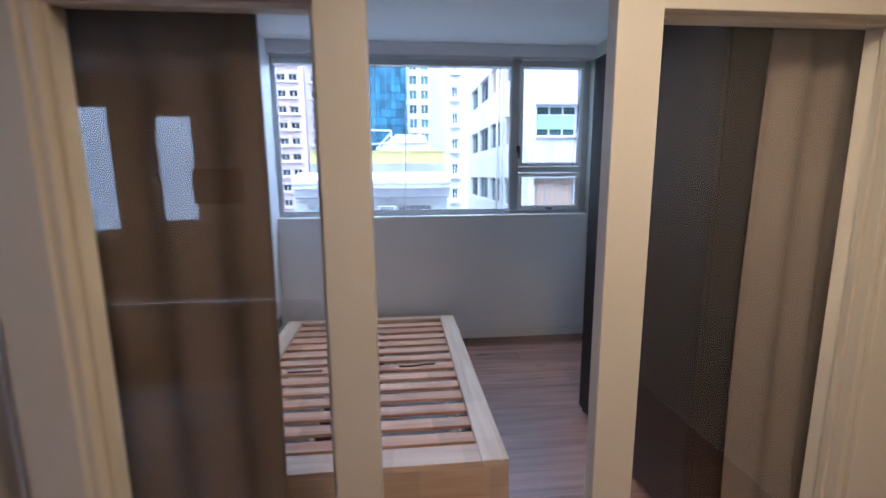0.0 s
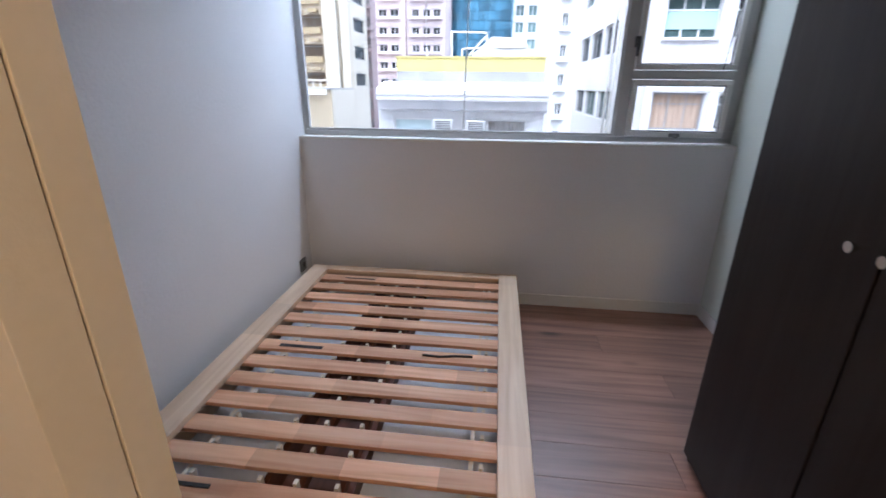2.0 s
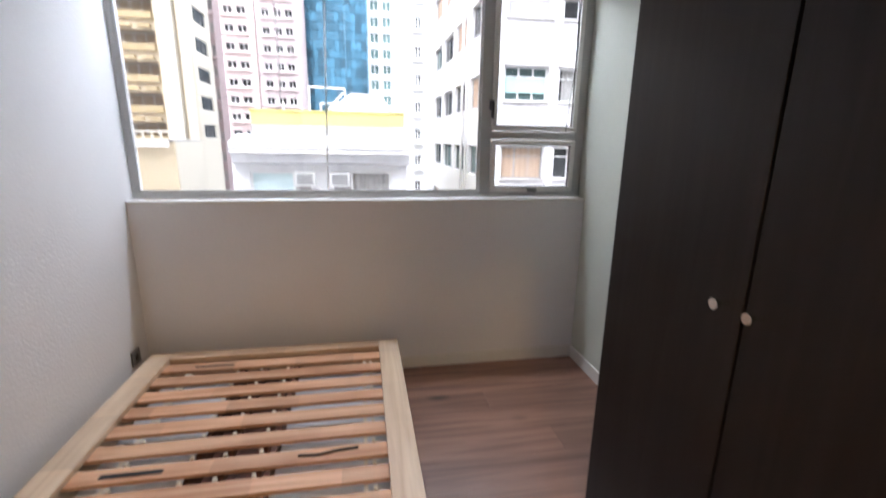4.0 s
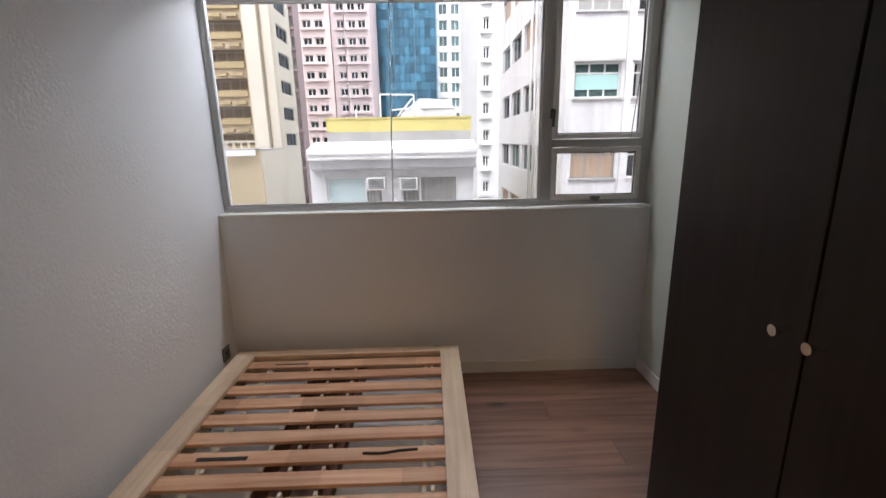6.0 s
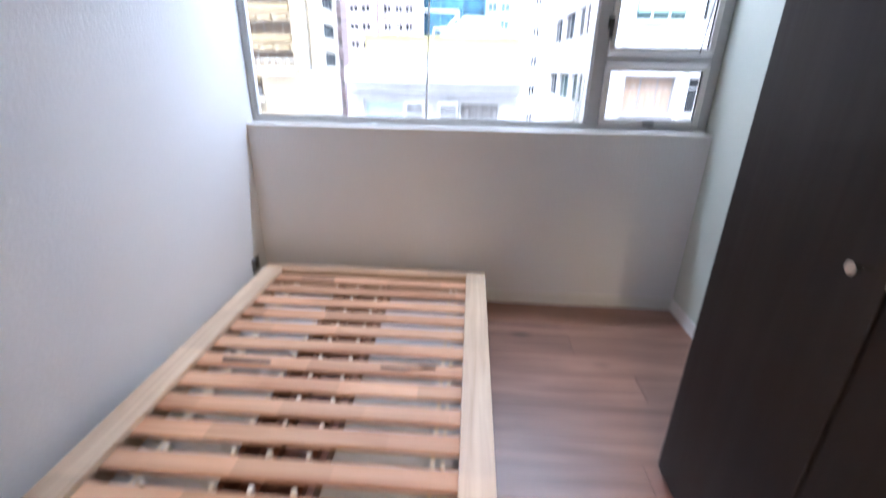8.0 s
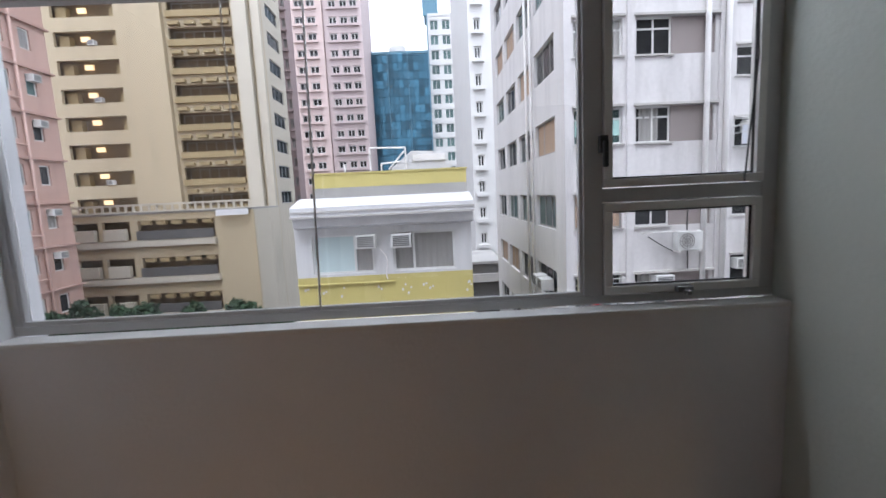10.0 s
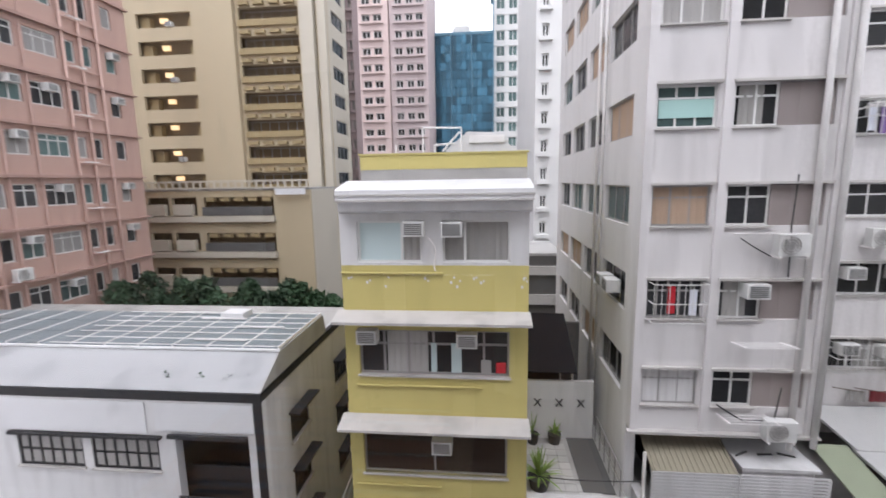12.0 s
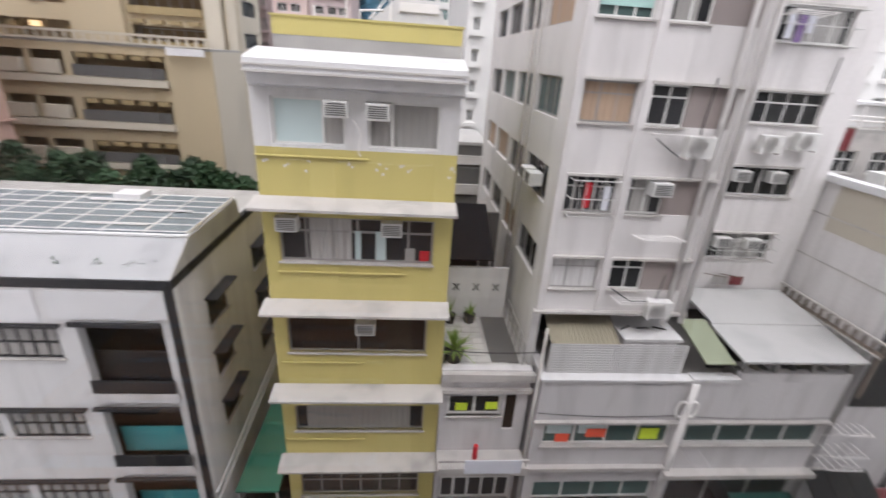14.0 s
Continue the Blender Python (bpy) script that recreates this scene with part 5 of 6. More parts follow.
for i in range(48):
    x = -39.5 + i * 0.58
    part("baluster", boxes((x, x + 0.16, 32.82, 32.88, 1.361, 1.749)), M_BEIGEL, bl_)
part("sign", boxes((-14.6, -12.2, 32.5, 32.6, 0.75, 1.2)), M_EAVE, bl_)

# tall ochre tower
bt = base("ochre_tower", -21, 46, GROUND, "tall ochre residential tower with stacked balconies", "building")
mT = Matrix.Translation((0, 40, 0))
trows = [2.6 + 2.42 * k for k in range(0, 15)]
wall_part(bt, mT, -34, -12.4, GROUND, 40, [(a, b, z - 1.25, z) for z in trows for a, b in ((-30.4, -25.0), (-20.5, -15.0))], M_BEIGE)
# darkened tan sheet gives the tower recesses their shade
part("interior", boxes((-33.5, -13, 41.2, 41.3, GROUND, 40)), M_TANSHADE, bt)
part("roof", boxes((-34, -12.4, 40, 45.6, 40.001, 40.4)), M_BEIGE, bt)
part("pier", boxes((-14.6, -13.4, 39.3, 39.999, GROUND, 40), (-13.1, -12.4, 39.6, 39.998, GROUND, 40)), M_BEIGEL, bt, "pale cream vertical pier")
part("pier", boxes((-24.7, -20.8, 39.5, 39.999, GROUND, 40)), M_BEIGE, bt)
mTs = Matrix.Translation((-12.4, 0, 0)) @ RZP
wall_part(bt, mTs, 40.301, 45.6, GROUND, 40, [(a, b, z - 1.2, z) for z in trows for a, b in ((41.3, 44.6),)], M_BEIGEL, name="side_wall")
for z in trows:
    for a, b in ((41.3, 44.6),):
        window(bt, mTs, a, b, z - 1.2, z, 3, 0, M_GFRAME, M_PANE, 0.08, 0.1, False)
    part("balcony_rail", boxes((-20.5, -15.0, 39.7, 39.998, z - 1.6, z - 1.05)), M_BEIGED, bt)
    for i in range(4):
        part("bracket", boxes((-20.3 + i * 1.4, -19.4 + i * 1.4, 39.6, 39.999, z + 0.15, z + 0.45)), M_BEIGED, bt)
    place("window", frame_mesh(5.3, 1.1, 6, 0, 0.07, 0.06, M_GFRAME), bt, mT @ Matrix.Translation((-20.4, 0.7, z - 1.2)))
    part("lamp_panel", boxes((-28.7, -28.0, 40.9, 41.1, z - 0.55, z - 0.15)), M_LAMP, bt, "lit lamp in the stair recess")
    part("recess_box", boxes((-30.3, -29.4, 40.5, 41.1, z - 1.2, z - 0.2), (-25.6, -25.1, 40.4, 41.1, z - 1.2, z - 0.3)), M_BEIGED, bt)
for i in (1, 4, 6, 8, 9, 11):
    window_aircon(Matrix.Translation((-27.5, 39.85, trows[i] - 1.2)))

# farther towers
def tower(name, label, x0, x1, y, depth, z1, wallmat, cols, step, wh_, h, panemat, framemat, first=-12.0, setin=0.25, sill=True):
    e = base(name, (x0 + x1) / 2, y + depth / 2, GROUND, label, "building")
    m = Matrix.Translation((0, y, 0))
    zs = []
    z = first
    while z < z1 - 1.5:
        zs.append(z)
        z += step
    wall_part(e, m, x0, x1, GROUND, z1, [(c, c + wh_, z, z + h) for c in cols for z in zs], wallmat, 0.5)
    part("core", boxes((x0 + 0.02, x1 - 0.02, y + 0.501, y + depth, GROUND, z1)), wallmat, e)
    part("roof", boxes((x0 - 0.1, x1 + 0.1, y - 0.1, y + depth, z1 + 0.001, z1 + 0.5)), wallmat, e)
    for c in cols:
        for z in zs:
            fr = place("window", frame_mesh(wh_, h, 2, 0, 0.12, 0.1, framemat), e, m @ Matrix.Translation((c, setin, z)))
            place("pane", sheet_mesh("pane", wh_ - 0.1, h - 0.1, panemat), fr, m @ Matrix.Translation((c + 0.05, setin + 0.04, z + 0.05)))
            if sill:
                place("sill", sheet_mesh("sill", wh_ + 0.5, 0.35, wallmat, 0.5), fr, m @ Matrix.Translation((c - 0.25, -0.45, z - 0.4)))
    return e


tower("pale_pink_tower", "pale pink tiled residential tower far away", -20.3, -14.9, 78, 14, 43.2, M_PINK2, (-19.5, -17.5), 2.7, 1.5, 1.2, M_PANE, M_WFRAME)
tower("mauve_pink_tower", "mauve pink tiled residential tower far away", -14.8, -8.3, 78.5, 14, 40.2, M_PINK2D, (-13.9, -12.0, -10.3), 2.7, 1.3, 1.2, M_PANE, M_WFRAME)
tower("brown_tower", "narrow dark brown residential tower far away", -17.6, -16.2, 61, 3, 34, mat("brown_tile", (0.3, 0.23, 0.225), 0.8, var=0.08, scale=0.6), (-17.4, -16.75), 2.6, 0.5, 1.3, M_PANE, M_GFRAME)
tower("pale_office_tower", "pale narrow office tower with gridded windows", 3.2, 8.2, 92, 12, 37.0, M_TOWER, (3.6, 6.0), 2.9, 1.7, 1.9, M_PANE_G, M_WFRAME, -12, 0.2, False)
tower("white_slab_tower", "white slab tower seen end on", 6.35, 9.2, 45, 25, 31, M_TOWER, (6.9,), 2.7, 0.7, 1.2, M_PANE, M_WFRAME)
tower("distant_white_block", "white residential block in the distance", 42, 52, 45, 15, 26, M_TOWER, (43.5, 46.2, 49.0), 2.9, 1.3, 1.2, M_PANE, M_WFRAME)
tower("distant_white_block", "white residential block with many windows", 53, 70, 47, 15, 26, M_TOWER, (54, 57, 60, 63, 66), 2.9, 1.6, 1.3, M_PANE, M_WFRAME)
cap = base("tower_cap", 4, 95, 37.5, "blue-grey plant screen on the office tower", "plant room")
part("screen", boxes((2.6, 5.4, 93, 98, 37.501, 41.6)), M_FIN, cap)
part("mast", boxes((2.3, 2.6, 93, 93.3, 37.501, 42.6)), M_FIN, cap)

gt = base("blue_glass_tower", -3, 95, GROUND, "blue-green mirrored glass office tower with stepped bays", "building")
part("core", boxes((-9.2, 2.9, 90.6, 110, GROUND, 29.4)), M_FIN, gt)
pan_me = mesh("glass_panel", boxes((0, 0.96, 0, 0.12, 0, 1.56)), M_CURTWALL)
rng = random.Random(77)
for i in range(12):
    for j in range(20):
        step = 0.0 if i < 4 else (0.5 if i < 8 else 0.2)
        place("glass_panel", pan_me, gt, Matrix.Translation((-9.2 + i * 1.01, 89.9 - step, 29.3 - 1.62 * (j + 1))) @ Matrix.Rotation(rng.uniform(-0.012, 0.012), 4, "Z") @ Matrix.Rotation(rng.uniform(-0.008, 0.02), 4, "X"))
part("plant_room", boxes((-5.0, -1.6, 94, 99, 29.401, 32.0), (-4.7, -1.9, 94.3, 98, 32.001, 32.4)), M_TOWER, gt)
part("parapet", boxes((-9.3, 2.95, 89.95, 90.5, 29.401, 29.9)), M_FIN, gt)
part("fin", boxes((-9.4, -9.2, 89.6, 90.6, GROUND, 29.6), (-5.22, -5.1, 89.2, 90.6, GROUND, 29.6), (-1.18, -1.06, 89.2, 90.6, GROUND, 29.6), (2.9, 3.15, 89.4, 90.6, GROUND, 38)), M_FIN, gt)

lb = base("low_grey_house", 5, 31, GROUND, "low grey rooftop house in the gap", "building")
part("body", boxes((3.2, 6.6, 30, 36, GROUND, -3.6)), M_DKCONC, lb)
part("band", boxes((3.1, 6.7, 29.8, 29.999, -4.9, -4.3), (3.1, 6.7, 29.8, 29.999, -7, -6.3)), M_LEDGE, lb)
part("roof", boxes((3.1, 6.7, 29.9, 36.1, -3.599, -3.4)), M_CONC, lb)

# corner house on the right
cb = base("corner_house", 21, 16, GROUND, "grey rendered corner house with black stripe and tall windows", "building")
CX = 17.45
mC, mCs = Matrix.Translation((0, 11.4, 0)), Matrix.Translation((CX, 0, 0)) @ RZM
cw = [(20.75, 23.5, z - 2.05, z) for z in (-3.45, -6.1, -8.75, -11.45)]
wall_part(cb, mC, CX, 30, GROUND, -1.75, cw, M_GREY)
wall_part(cb, mCs, -16.2, -11.701, GROUND, -1.75, [], M_RWHITE, name="side_wall")
part("stripe", boxes((17.5, 19.9, 11.36, 11.398, -9.0, -1.8)), M_BLACK, cb, "wide black wall stripe")
part("coping", boxes((CX - 0.12, 30, 11.25, 11.85, -1.749, -1.5), (CX - 0.12, CX + 0.4, 11.851, 16.3, -1.749, -1.5)), M_EAVE, cb)
part("roof", boxes((CX + 0.301, 30, 11.701, 16.2, -2.1, -1.9)), M_CONC, cb)
part("interior", boxes((CX + 0.4, 29.9, 12.6, 12.7, GROUND, -2.2)), M_SHADE, cb)
for o in cw:
    window(cb, mC, *o, 1, 0, M_BLACK, M_PANE, 0.08, 0.18, True)
part("upper_band", boxes((CX - 0.012, CX - 0.001, 11.75, 14.9, -3.5, -1.78)), M_BEIGEL, cb, "stained tan band of the side wall")
part("joint_line", boxes((CX - 0.02, CX - 0.001, 11.5, 16.2, -3.0, -2.94), (CX - 0.02, CX - 0.001, 11.5, 16.2, -4.7, -4.64)), M_LEDGE, cb)
rng = random.Random(21)
for i in range(9):
    x, y = 18.5 + (i % 5) * 1.4, 12.6 + (i // 5) * 1.8
    e = base("roof_plant_unit", x, y, -1.9, "white rooftop plant unit on the corner house", "plant unit", "rooftop units")
    part("casing", boxes((x, x + rng.uniform(0.6, 1.0), y, y + 0.8, -1.899, -1.9 + rng.uniform(0.5, 1.0)), bevel=0.02), M_AC, e)
    part("vent", boxes((x + 0.1, x + 0.5, y - 0.03, y - 0.001, -1.75, -1.5)), M_ACDARK, e)
pr = base("roof_pipe_rail", 19, 12.2, -1.9, "thin metal rail along the corner house roof", "railing")
for i in range(9):
    part("post", rods(((CX + 0.3 + i * 1.0, 11.95, -1.9), (CX + 0.3 + i * 1.0, 11.95, -0.9), 0.02)), M_PIPE, pr)
part("rail", rods(((CX + 0.3, 11.95, -0.9), (CX + 8.3, 11.95, -0.9), 0.02)), M_PIPE, pr)
tr = base("tall_grey_block", 27, 18, GROUND, "plain grey block behind the corner house", "building")
part("wall", boxes((26.4, 40, 16.5, 17.6, GROUND, 9)), M_RWHITE, tr)
part("pipe", rods(((26.7, 16.42, -2), (26.7, 16.42, 9), 0.06)), M_PIPE, tr)

# house behind the corner house, with a cluttered roof
rh = base("rear_house", 26, 23, GROUND, "dull pinkish grey house with a cluttered flat roof", "building")
mR2 = Matrix.Translation((0, 20, 0))
rw = [(a, a + 1.1, z, z + 1.1) for a in (21.9, 23.8, 25.7, 27.6) for z in (-5.2, -2.3)]
wall_part(rh, mR2, 21.2, 32, GROUND, -0.35, rw, M_LEDGE)
part("side_wall", boxes((21.2, 21.5, 20.301, 27, GROUND, -0.35), (31.7, 32, 20.301, 27, GROUND, -0.35)), M_LEDGE, rh)
part("interior", boxes((21.6, 31.6, 21.2, 21.3, GROUND, -0.8)), M_SHADE, rh)
part("roof", boxes((21.2, 32, 20, 27, -0.349, -0.2)), M_CONC, rh)
for o in rw:
    window(rh, mR2, *o, 2, 0.6, M_WFRAME, M_PANE, 0.07, 0.1, True)
part("stair_housing", boxes((22.7, 26.6, 21.5, 24.5, -0.199, 0.85)), M_YWHITE, rh, "white stair housing on the roof")
part("housing_roof", boxes((22.55, 26.75, 21.3, 24.65, 0.851, 0.98)), M_EAVE, rh)
for i in range(6):
    x = 21.5 + i * 1.6
    part("vent_pipe", rods(((x, 20.6, -0.2), (x, 20.6, 0.5 + 0.3 * (i % 3)), 0.05)), M_PIPE, rh)
part("cross_pipe", rods(((21.4, 20.6, 0.35), (29.8, 20.6, 0.3), 0.04), ((21.4, 20.9, 0.1), (29.8, 20.9, 0.12), 0.05)), M_PIPE, rh)
for i, x in enumerate((27.2, 28.4, 29.8)):
    e = base("water_tank", x, 21.4, -0.2, "pale round water tank on the flat roof", "tank", "roof tanks")
    bm = bmesh.new()
    rod(bm, (x, 21.4, -0.199), (x, 21.4, 0.55 + 0.12 * i), 0.45, 20)
    part("body", bm, M_AC, e)
    bm = bmesh.new()
    rod(bm, (x, 21.4, 0.551 + 0.12 * i), (x, 21.4, 0.62 + 0.12 * i), 0.3, 16)
    part("lid", bm, M_DKCONC, e)


def shop_awning(name, x0, x1, y0, y1, z0, z1, material, label):
    e = base(name, (x0 + x1) / 2, y1, GROUND, label, "awning", "shop awnings")
    bm = bmesh.new()
    prism(bm, [(y1, z1), (y0, z0), (y0, z0 - 0.35), (y0 + 0.04, z0 - 0.35), (y0 + 0.04, z0 - 0.04), (y1, z1 - 0.06)], x0, x1, "x")
    part("canvas", bm, material, e)
    n = max(3, int((x1 - x0) / 0.7))
    for i in range(n + 1):
        x = x0 + 0.04 + (x1 - x0 - 0.08) * i / n
        part("rib", rods(((x, y0 + 0.03, z0 + 0.015), (x, y1, z1 + 0.015), 0.022)), material, e)
    for x in (x0 + 0.1, x1 - 0.1):
        part("strut", rods(((x, y0 + 0.1, z0 - 0.06), (x, y1 + 0.05, z0 - 0.55), 0.025)), M_RUST, e)


shop_awning("green_awning", 14.4, 17.0, 9.6, 11.39, -14.2, -13.4, M_DKGREEN, "dark green canvas shop awning")
shop_awning("black_awning", 17.1, 19.8, 9.6, 11.39, -13.4, -12.2, M_BLKCANVAS, "black canvas shop awning")
shop_awning("red_awning", 20.5, 23.2, 10.5, 11.39, -13.8, -13.3, M_RED, "dark red ribbed shop awning")
shop_awning("red_awning", 25.2, 29.6, 10.5, 11.39, -14.3, -13.7, M_RED, "faded red shop awning")
shop_awning("grey_awning", 12.0, 14.2, 9.4, 11.39, -14.9, -14.3, M_YWHITE, "pale grey shop awning")
bb = base("bamboo_scaffold", 21, 8, GROUND, "leaning bundle of bamboo scaffold poles", "scaffold")
rng = random.Random(2)
for i in range(7):
    part("pole", rods(((15.2 + 0.12 * i, 6.6 + rng.uniform(-0.2, 0.2), GROUND), (22.5 + 0.16 * i, 7.6 + rng.uniform(-0.2, 0.2), -4.5), 0.06)), M_BAMBOO, bb, smooth=True)


# small things on the facades
def looped_pipe(x, y, z):
    e = base("looped_pipe", x, y, z, "white plastic pipe coiled in two loops on the wall", "pipe")
    for cx in (x - 0.2, x + 0.22):
        bm = bmesh.new()
        for k in range(18):
            a, b = 2 * math.pi * k / 18, 2 * math.pi * (k + 1) / 18
            rod(bm, (cx + 0.17 * math.cos(a), y - 0.12, z + 0.34 * math.sin(a)), (cx + 0.17 * math.cos(b), y - 0.12, z + 0.34 * math.sin(b)), 0.045, 7)
        part("loop", bm, M_PIPE, e)
    part("stem", rods(((x, y - 0.1, z - 0.35), (x, y - 0.1, z - 0.9), 0.045), ((x - 0.3, y - 0.1, z - 0.38), (x + 0.35, y - 0.1, z - 0.33), 0.04)), M_PIPE, e)


looped_pipe(11.35, PY - 0.02, -9.05)


def bracket_frame(x0, x1, y0, y1, z, label):
    e = base("bracket_frame", x0, y1, z, label, "rack", "metal racks on the corner")
    part("rim", rods(((x0, y1, z), (x0, y0, z), 0.02), ((x0, y0, z), (x1, y0, z - 0.05), 0.02), ((x1, y0, z - 0.05), (x1, y1, z - 0.05), 0.02)), M_PIPE, e)
    for i in range(1, 4):
        x = x0 + (x1 - x0) * i / 4
        part("bar", rods(((x, y0, z - 0.02), (x, y1, z - 0.02), 0.012)), M_PIPE, e)
    for x in (x0, x1):
        part("strut", rods(((x, y0 + 0.1, z - 0.04), (x, y1, z - 0.6), 0.022)), M_PIPE, e)


bracket_frame(17.1, 18.3, 10.75, 11.35, -9.75, "white metal bracket frame on the corner wall")
bracket_frame(17.1, 18.5, 10.7, 11.35, -10.75, "bent white metal bracket frame with stored poles")
bracket_frame(17.2, 18.6, 10.7, 11.35, -11.4, "low white metal bracket frame")

# rusty gutter canopy along the corner house
rg = base("gutter_canopy", 17.3, 13.4, -8.3, "rusty metal gutter canopy along the side wall", "canopy")
part("trough", boxes((17.25, 17.44, 11.0, 15.6, -6.62, -6.56)), M_RUST, rg)
part("edge", boxes((17.2, 17.27, 10.98, 15.6, -6.15, -6.08), (17.2, 17.25, 10.98, 15.6, -6.66, -6.6)), M_LEDGE, rg)
for i in range(14):
    y = 11.0 + i * 0.35
    part("rib", boxes((17.2, 17.3, y, y + 0.05, -6.6, -6.15)), M_RUST, rg)
part("leg", boxes((17.2, 17.28, 11.0, 11.08, -8.3, -6.66), (17.2, 17.28, 15.4, 15.48, -8.3, -6.66)), M_RUST, rg)


def window_cage(x0, x1, y, z0, z1, label):
    """Welded bars standing off a window."""
    e = base("window_cage", (x0 + x1) / 2, y, z0, label, "window bars", "barred windows")
    d = 0.42
    for z in (z0, (z0 + z1) / 2, z1):
        part("rail", rods(((x0, y, z), (x0, y - d, z), 0.014), ((x0, y - d, z), (x1, y - d, z), 0.014), ((x1, y - d, z), (x1, y, z), 0.014)), M_AC, e)
    n = max(5, int((x1 - x0) / 0.2))
    for i in range(n + 1):
        x = x0 + (x1 - x0) * i / n
        part("bar", rods(((x, y - d, z0), (x, y - d, z1), 0.01)), M_AC, e)


window_cage(6.2, 7.65, RY, -2.45, -1.35, "thin welded metal bars over a window")
window_cage(13.4, 16.1, 15.5, 2.8, 3.9, "thin welded metal bars over a window with laundry")
window_cage(13.4, 16.1, 15.5, -5.1, -4.1, "grey welded metal bars over a lower window")


def hanging_line(name, pts, r, material, label):
    e = base(name, *pts[0], label, "cable", "cables on the facades")
    bm = bmesh.new()
    for a, b in zip(pts, pts[1:]):
        last = Vector(a)
        for k in range(1, 7):
            f = k / 6
            q = Vector(a).lerp(Vector(b), f) - Vector((0, 0, 0.5 * f * (1 - f) * (Vector(b) - Vector(a)).length * 0.18))
            rod(bm, last, q, r, 5)
            last = q
    part("line", bm, material, e)


hanging_line("hose", [(8.5, RY - 0.1, -0.1), (9.3, RY - 0.12, -0.6), (9.9, RY - 0.1, -0.2)], 0.018, M_CABLE, "black rubber hose beside the condenser")
hanging_line("hose", [(8.2, RY - 0.15, -4.95), (8.9, RY - 0.3, -5.35), (9.5, RY - 0.3, -5.3)], 0.025, M_CABLE, "black pipe running to the condenser")
hanging_line("hose", [(9.95, RY - 0.1, -4.4), (9.7, RY - 0.3, -5.3)], 0.02, M_CABLE, "thin black hose along the wall")
hanging_line("cable", [(9.85, RY - 0.05, 1.6), (9.8, RY - 0.05, 0.3), (9.85, RY - 0.05, -1.2)], 0.02, M_CABLE, "black cable hung down the facade")
hanging_line("cable", [(16.0, 15.42, 2.5), (15.9, 15.42, 0.9)], 0.025, M_CABLE, "dark cable on the rear facade")
hanging_line("cable", [(2.9, 11.95, -7.2), (5.9, 11.5, -6.9)], 0.015, M_CABLE, "thin black cable over the roof terrace")
hanging_line("cable", [(6.1, PY - 0.05, -9.3), (11.2, PY - 0.05, -9.4), (17.0, PY - 0.05, -9.5)], 0.014, M_CABLE, "thin cable along the podium wall")
for x, y, z in ((14.9, 15.25, -1.9), (13.6, 15.25, -4.55), (14.9, 15.25, -4.6)):
    window_aircon(Matrix.Translation((x, y, z)))
for i, x in enumerate((14.0, 14.7)):
    e = base("hanging_cloth", x, 15.3, -6.0, "faded red cloth on a pole below the window" if i else "grey rag on a pole below the window", "cloth")
    place("cloth", sheet_mesh("cloth", 0.55, 0.4, M_RED if i else M_DRAPE, 0.01, 0.03), e, Matrix.Translation((x, 15.3, -6.2)))
    part("pole", rods(((x - 0.5, 15.3, -5.7), (x + 0.5, 15.3, -5.85), 0.02)), M_RUST, e)

# clutter between the podium roof and the lane
rng = random.Random(31)
for i in range(7):
    x, y = 3.1 + 0.34 * i, 16.0 + rng.uniform(0, 1.6)
    e = base("terrace_crate", x, y, -8.2, "dark weathered crate on the rear terrace", "crate", "terrace crates")
    h = rng.uniform(0.4, 1.3)
    part("body", boxes((x, x + 0.3, y, y + 0.3, -8.199, -8.2 + h), bevel=0.015), (M_DKCONC, M_CORR, M_GFRAME)[i % 3], e)
    part("lid", boxes((x - 0.02, x + 0.32, y - 0.02, y + 0.32, -8.199 + h, -8.16 + h)), (M_RUST, M_LEDGE)[i % 2], e)
for i, x in enumerate((8.95, 9.6, 10.2)):
    e = base("roof_tool", x, 12.6, -6.65, "small dark tool lying on the plant box", "tool", "tools on the roof")
    part("body", rods(((x, 12.5 + 0.1 * i, -6.62), (x + 0.4, 12.7 - 0.1 * i, -6.6), 0.03)), M_GASKET, e)
rl = base("terrace_rail", 5.6, 14, -8.2, "thin metal rail along the roof terrace", "railing")
for i in range(6):
    part("post", rods(((5.65, 12.4 + 0.62 * i, -8.2), (5.65, 12.4 + 0.62 * i, -7.2), 0.02)), M_GFRAME, rl)
part("rail", rods(((5.65, 12.4, -7.2), (5.65, 15.5, -7.2), 0.025), ((5.65, 12.4, -7.6), (5.65, 15.5, -7.6), 0.018)), M_GFRAME, rl)

# sign and clutter on the rear roofs
sg = base("roof_signboard", 22, 19.9, -0.35, "dull red signboard on the rear roof", "sign")
part("board", boxes((21.3, 22.3, 19.92, 19.99, -1.2, -0.2)), M_RED, sg)
part("frame", boxes((21.25, 22.35, 19.93, 19.985, -0.199, -0.14), (21.25, 22.35, 19.93, 19.985, -1.26, -1.201)), M_RUST, sg)
ra = base("roof_aerial", 24.2, 20.4, -0.2, "thin metal aerial on the rear roof", "aerial")
part("mast", rods(((24.2, 20.4, -0.2), (24.2, 20.4, 2.0), 0.025)), M_RUST, ra)
for i in range(5):
    part("arm", rods(((23.8, 20.4, 1.1 + 0.2 * i), (24.6, 20.4, 1.1 + 0.2 * i), 0.012)), M_RUST, ra)

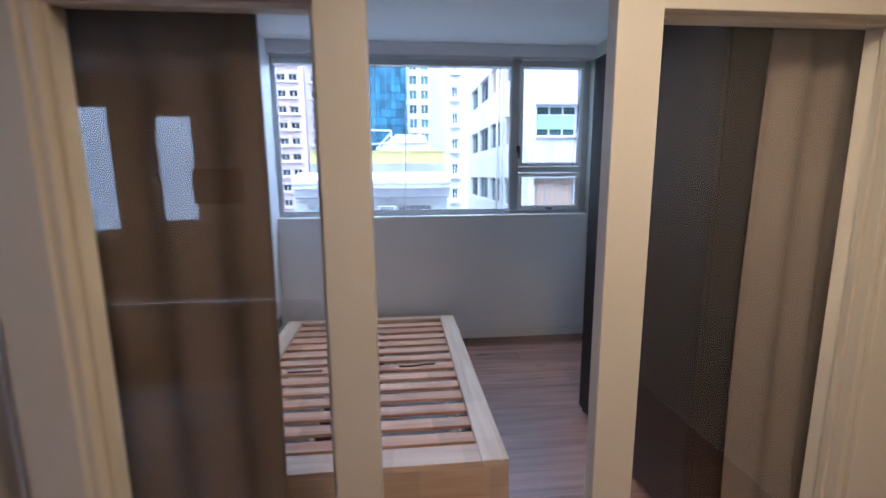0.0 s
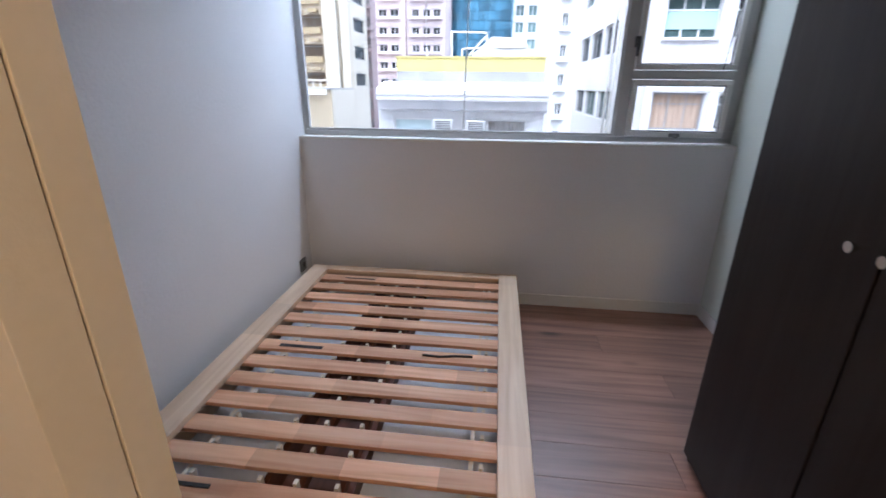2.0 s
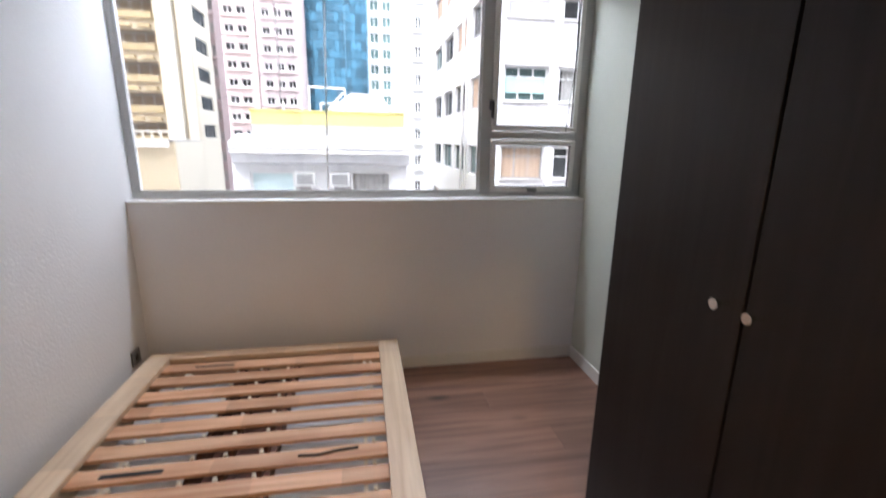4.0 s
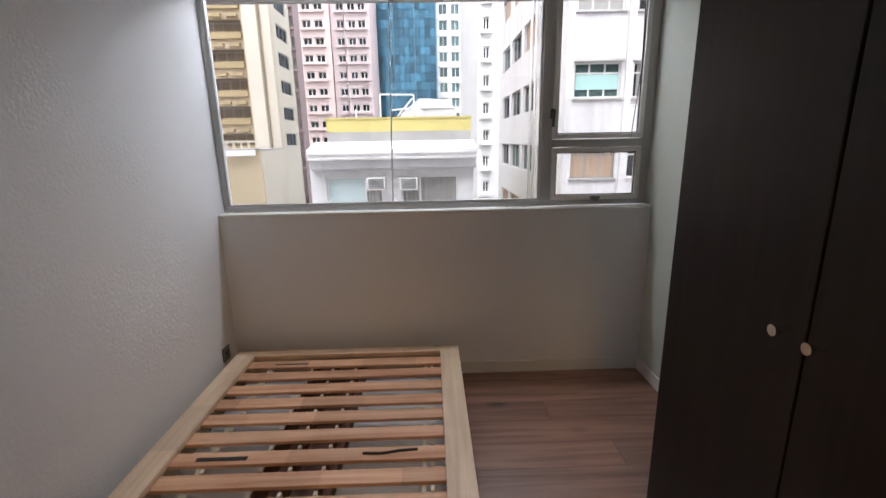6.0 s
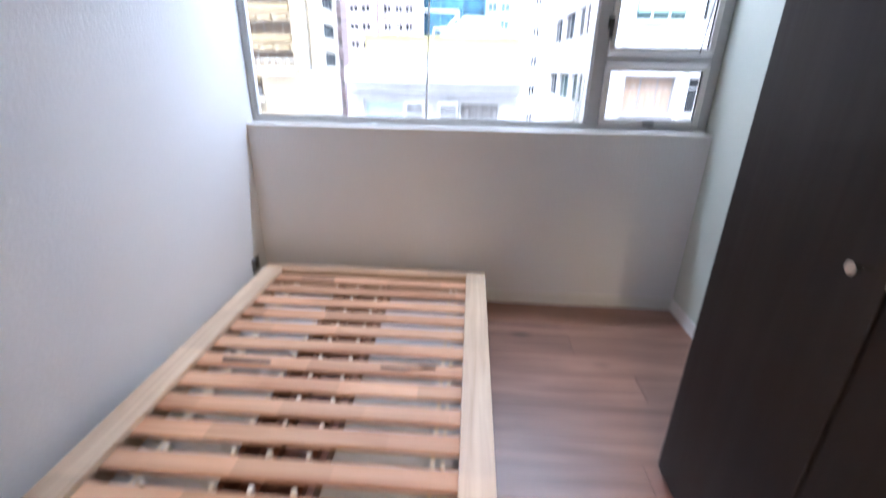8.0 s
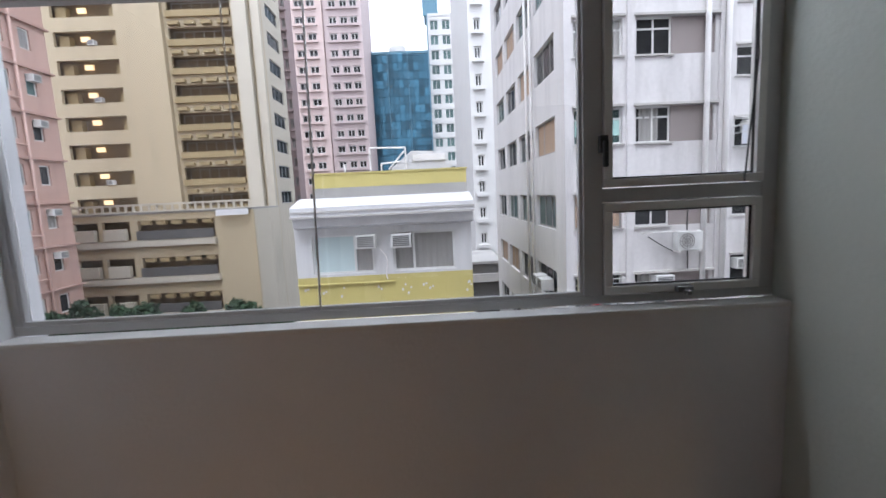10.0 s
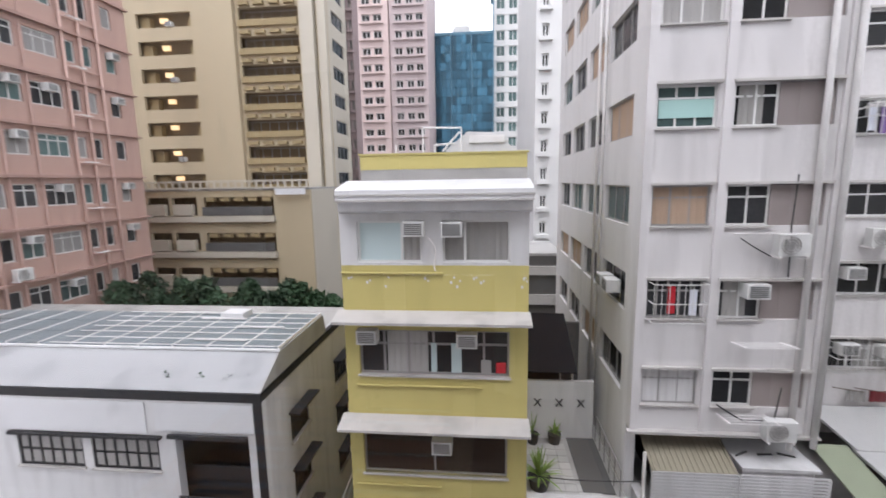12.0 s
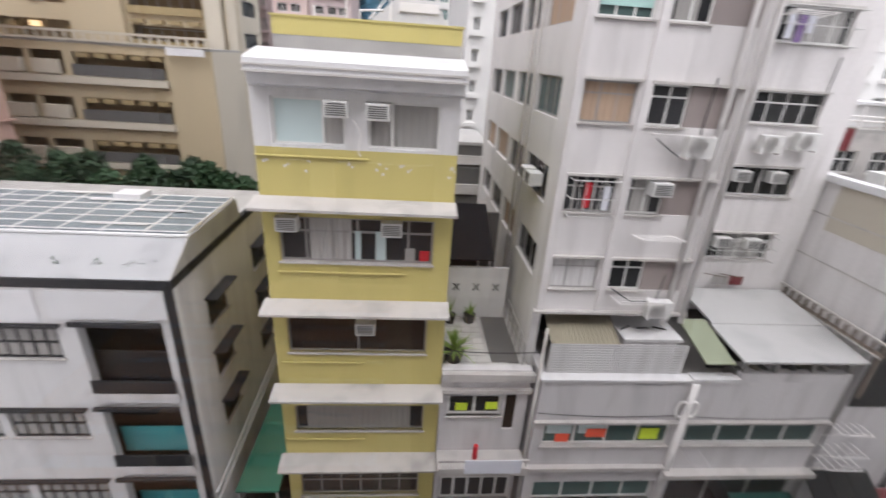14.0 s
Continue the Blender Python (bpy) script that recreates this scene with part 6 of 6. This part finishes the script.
# fittings of the pink block
for k, t in enumerate(ktops):
    e = base("pipe_bracket_frame", -21.6, 24.2, t - 1.5, "pink painted metal frame under a small window", "frame", "frames on the pink block")
    part("rim", rods(((-21.89, 23.8, t - 1.45), (-21.45, 23.8, t - 1.45), 0.03), ((-21.45, 23.8, t - 1.45), (-21.45, 24.5, t - 1.45), 0.03), ((-21.45, 24.5, t - 1.45), (-21.89, 24.5, t - 1.45), 0.03)), M_PIPE, e)
    part("bar", rods(((-21.6, 23.8, t - 1.45), (-21.6, 24.5, t - 1.45), 0.02)), M_PIPE, e)
    if k % 3 == 1:
        window_aircon(Matrix.Translation((-21.5, 14.6, t - 0.45)) @ RZP)
    if k % 3 != 0:
        window_aircon(Matrix.Translation((-21.5, 26.5, t - 0.4)) @ RZP)
for y in (19.55, 21.2, 17.0):
    hanging_line("drain_pipe", [(-21.8, y, GROUND), (-21.8, y, 19)], 0.05, M_PINKP, "pink painted drain pipe up the facade")


def conifer(x, y, z, h, seed):
    rng = random.Random(seed)
    e = base("tree", x, y, z, "dense dark green tree behind the low house", "tree", "row of trees")
    bm = bmesh.new()
    bmesh.ops.create_cone(bm, cap_ends=True, segments=8, radius1=0.22, radius2=0.05, depth=h * 0.9, matrix=Matrix.Translation((x, y, z + h * 0.45)))
    for i in range(10):
        a, zz = rng.uniform(0, 6.28), z + h * rng.uniform(0.3, 0.85)
        rod(bm, (x, y, zz), (x + 0.9 * math.cos(a), y + 0.9 * math.sin(a), zz + 0.4), 0.04, 5)
    part("trunk", bm, M_BARK, e)
    vs, fs = [], []
    for i in range(2600):
        f = rng.random() ** 0.6
        r = (1.5 * math.sqrt(1 - f * f) + 0.2) * math.sqrt(rng.random()) * (1 + 0.3 * math.sin(3 * f * 7 + seed))
        a = rng.uniform(0, 6.28)
        p = Vector((x + r * math.cos(a), y + r * math.sin(a), z + h * (0.2 + 0.82 * f) + rng.gauss(0, 0.1)))
        s = rng.uniform(0.09, 0.2)
        k = len(vs)
        d1 = Vector((rng.gauss(0, 1), rng.gauss(0, 1), rng.gauss(0.6, 0.8))).normalized() * s
        d2 = d1.cross(Vector((rng.gauss(0, 1), rng.gauss(0, 1), rng.gauss(0, 1)))).normalized() * s * 0.55
        vs += [p - d1, p + d2, p + d1, p - d2]
        fs.append((k, k + 1, k + 2, k + 3))
    me = bpy.data.meshes.new("crown")
    me.from_pydata(vs, [], fs)
    me.materials.append(M_LEAF)
    place("crown", me, e)


rng = random.Random(14)
for i in range(14):
    conifer(-20.5 + i * 1.02, 24.5 + rng.uniform(-1, 1), GROUND, 10.6 + rng.uniform(-0.5, 0.9), i + 1)
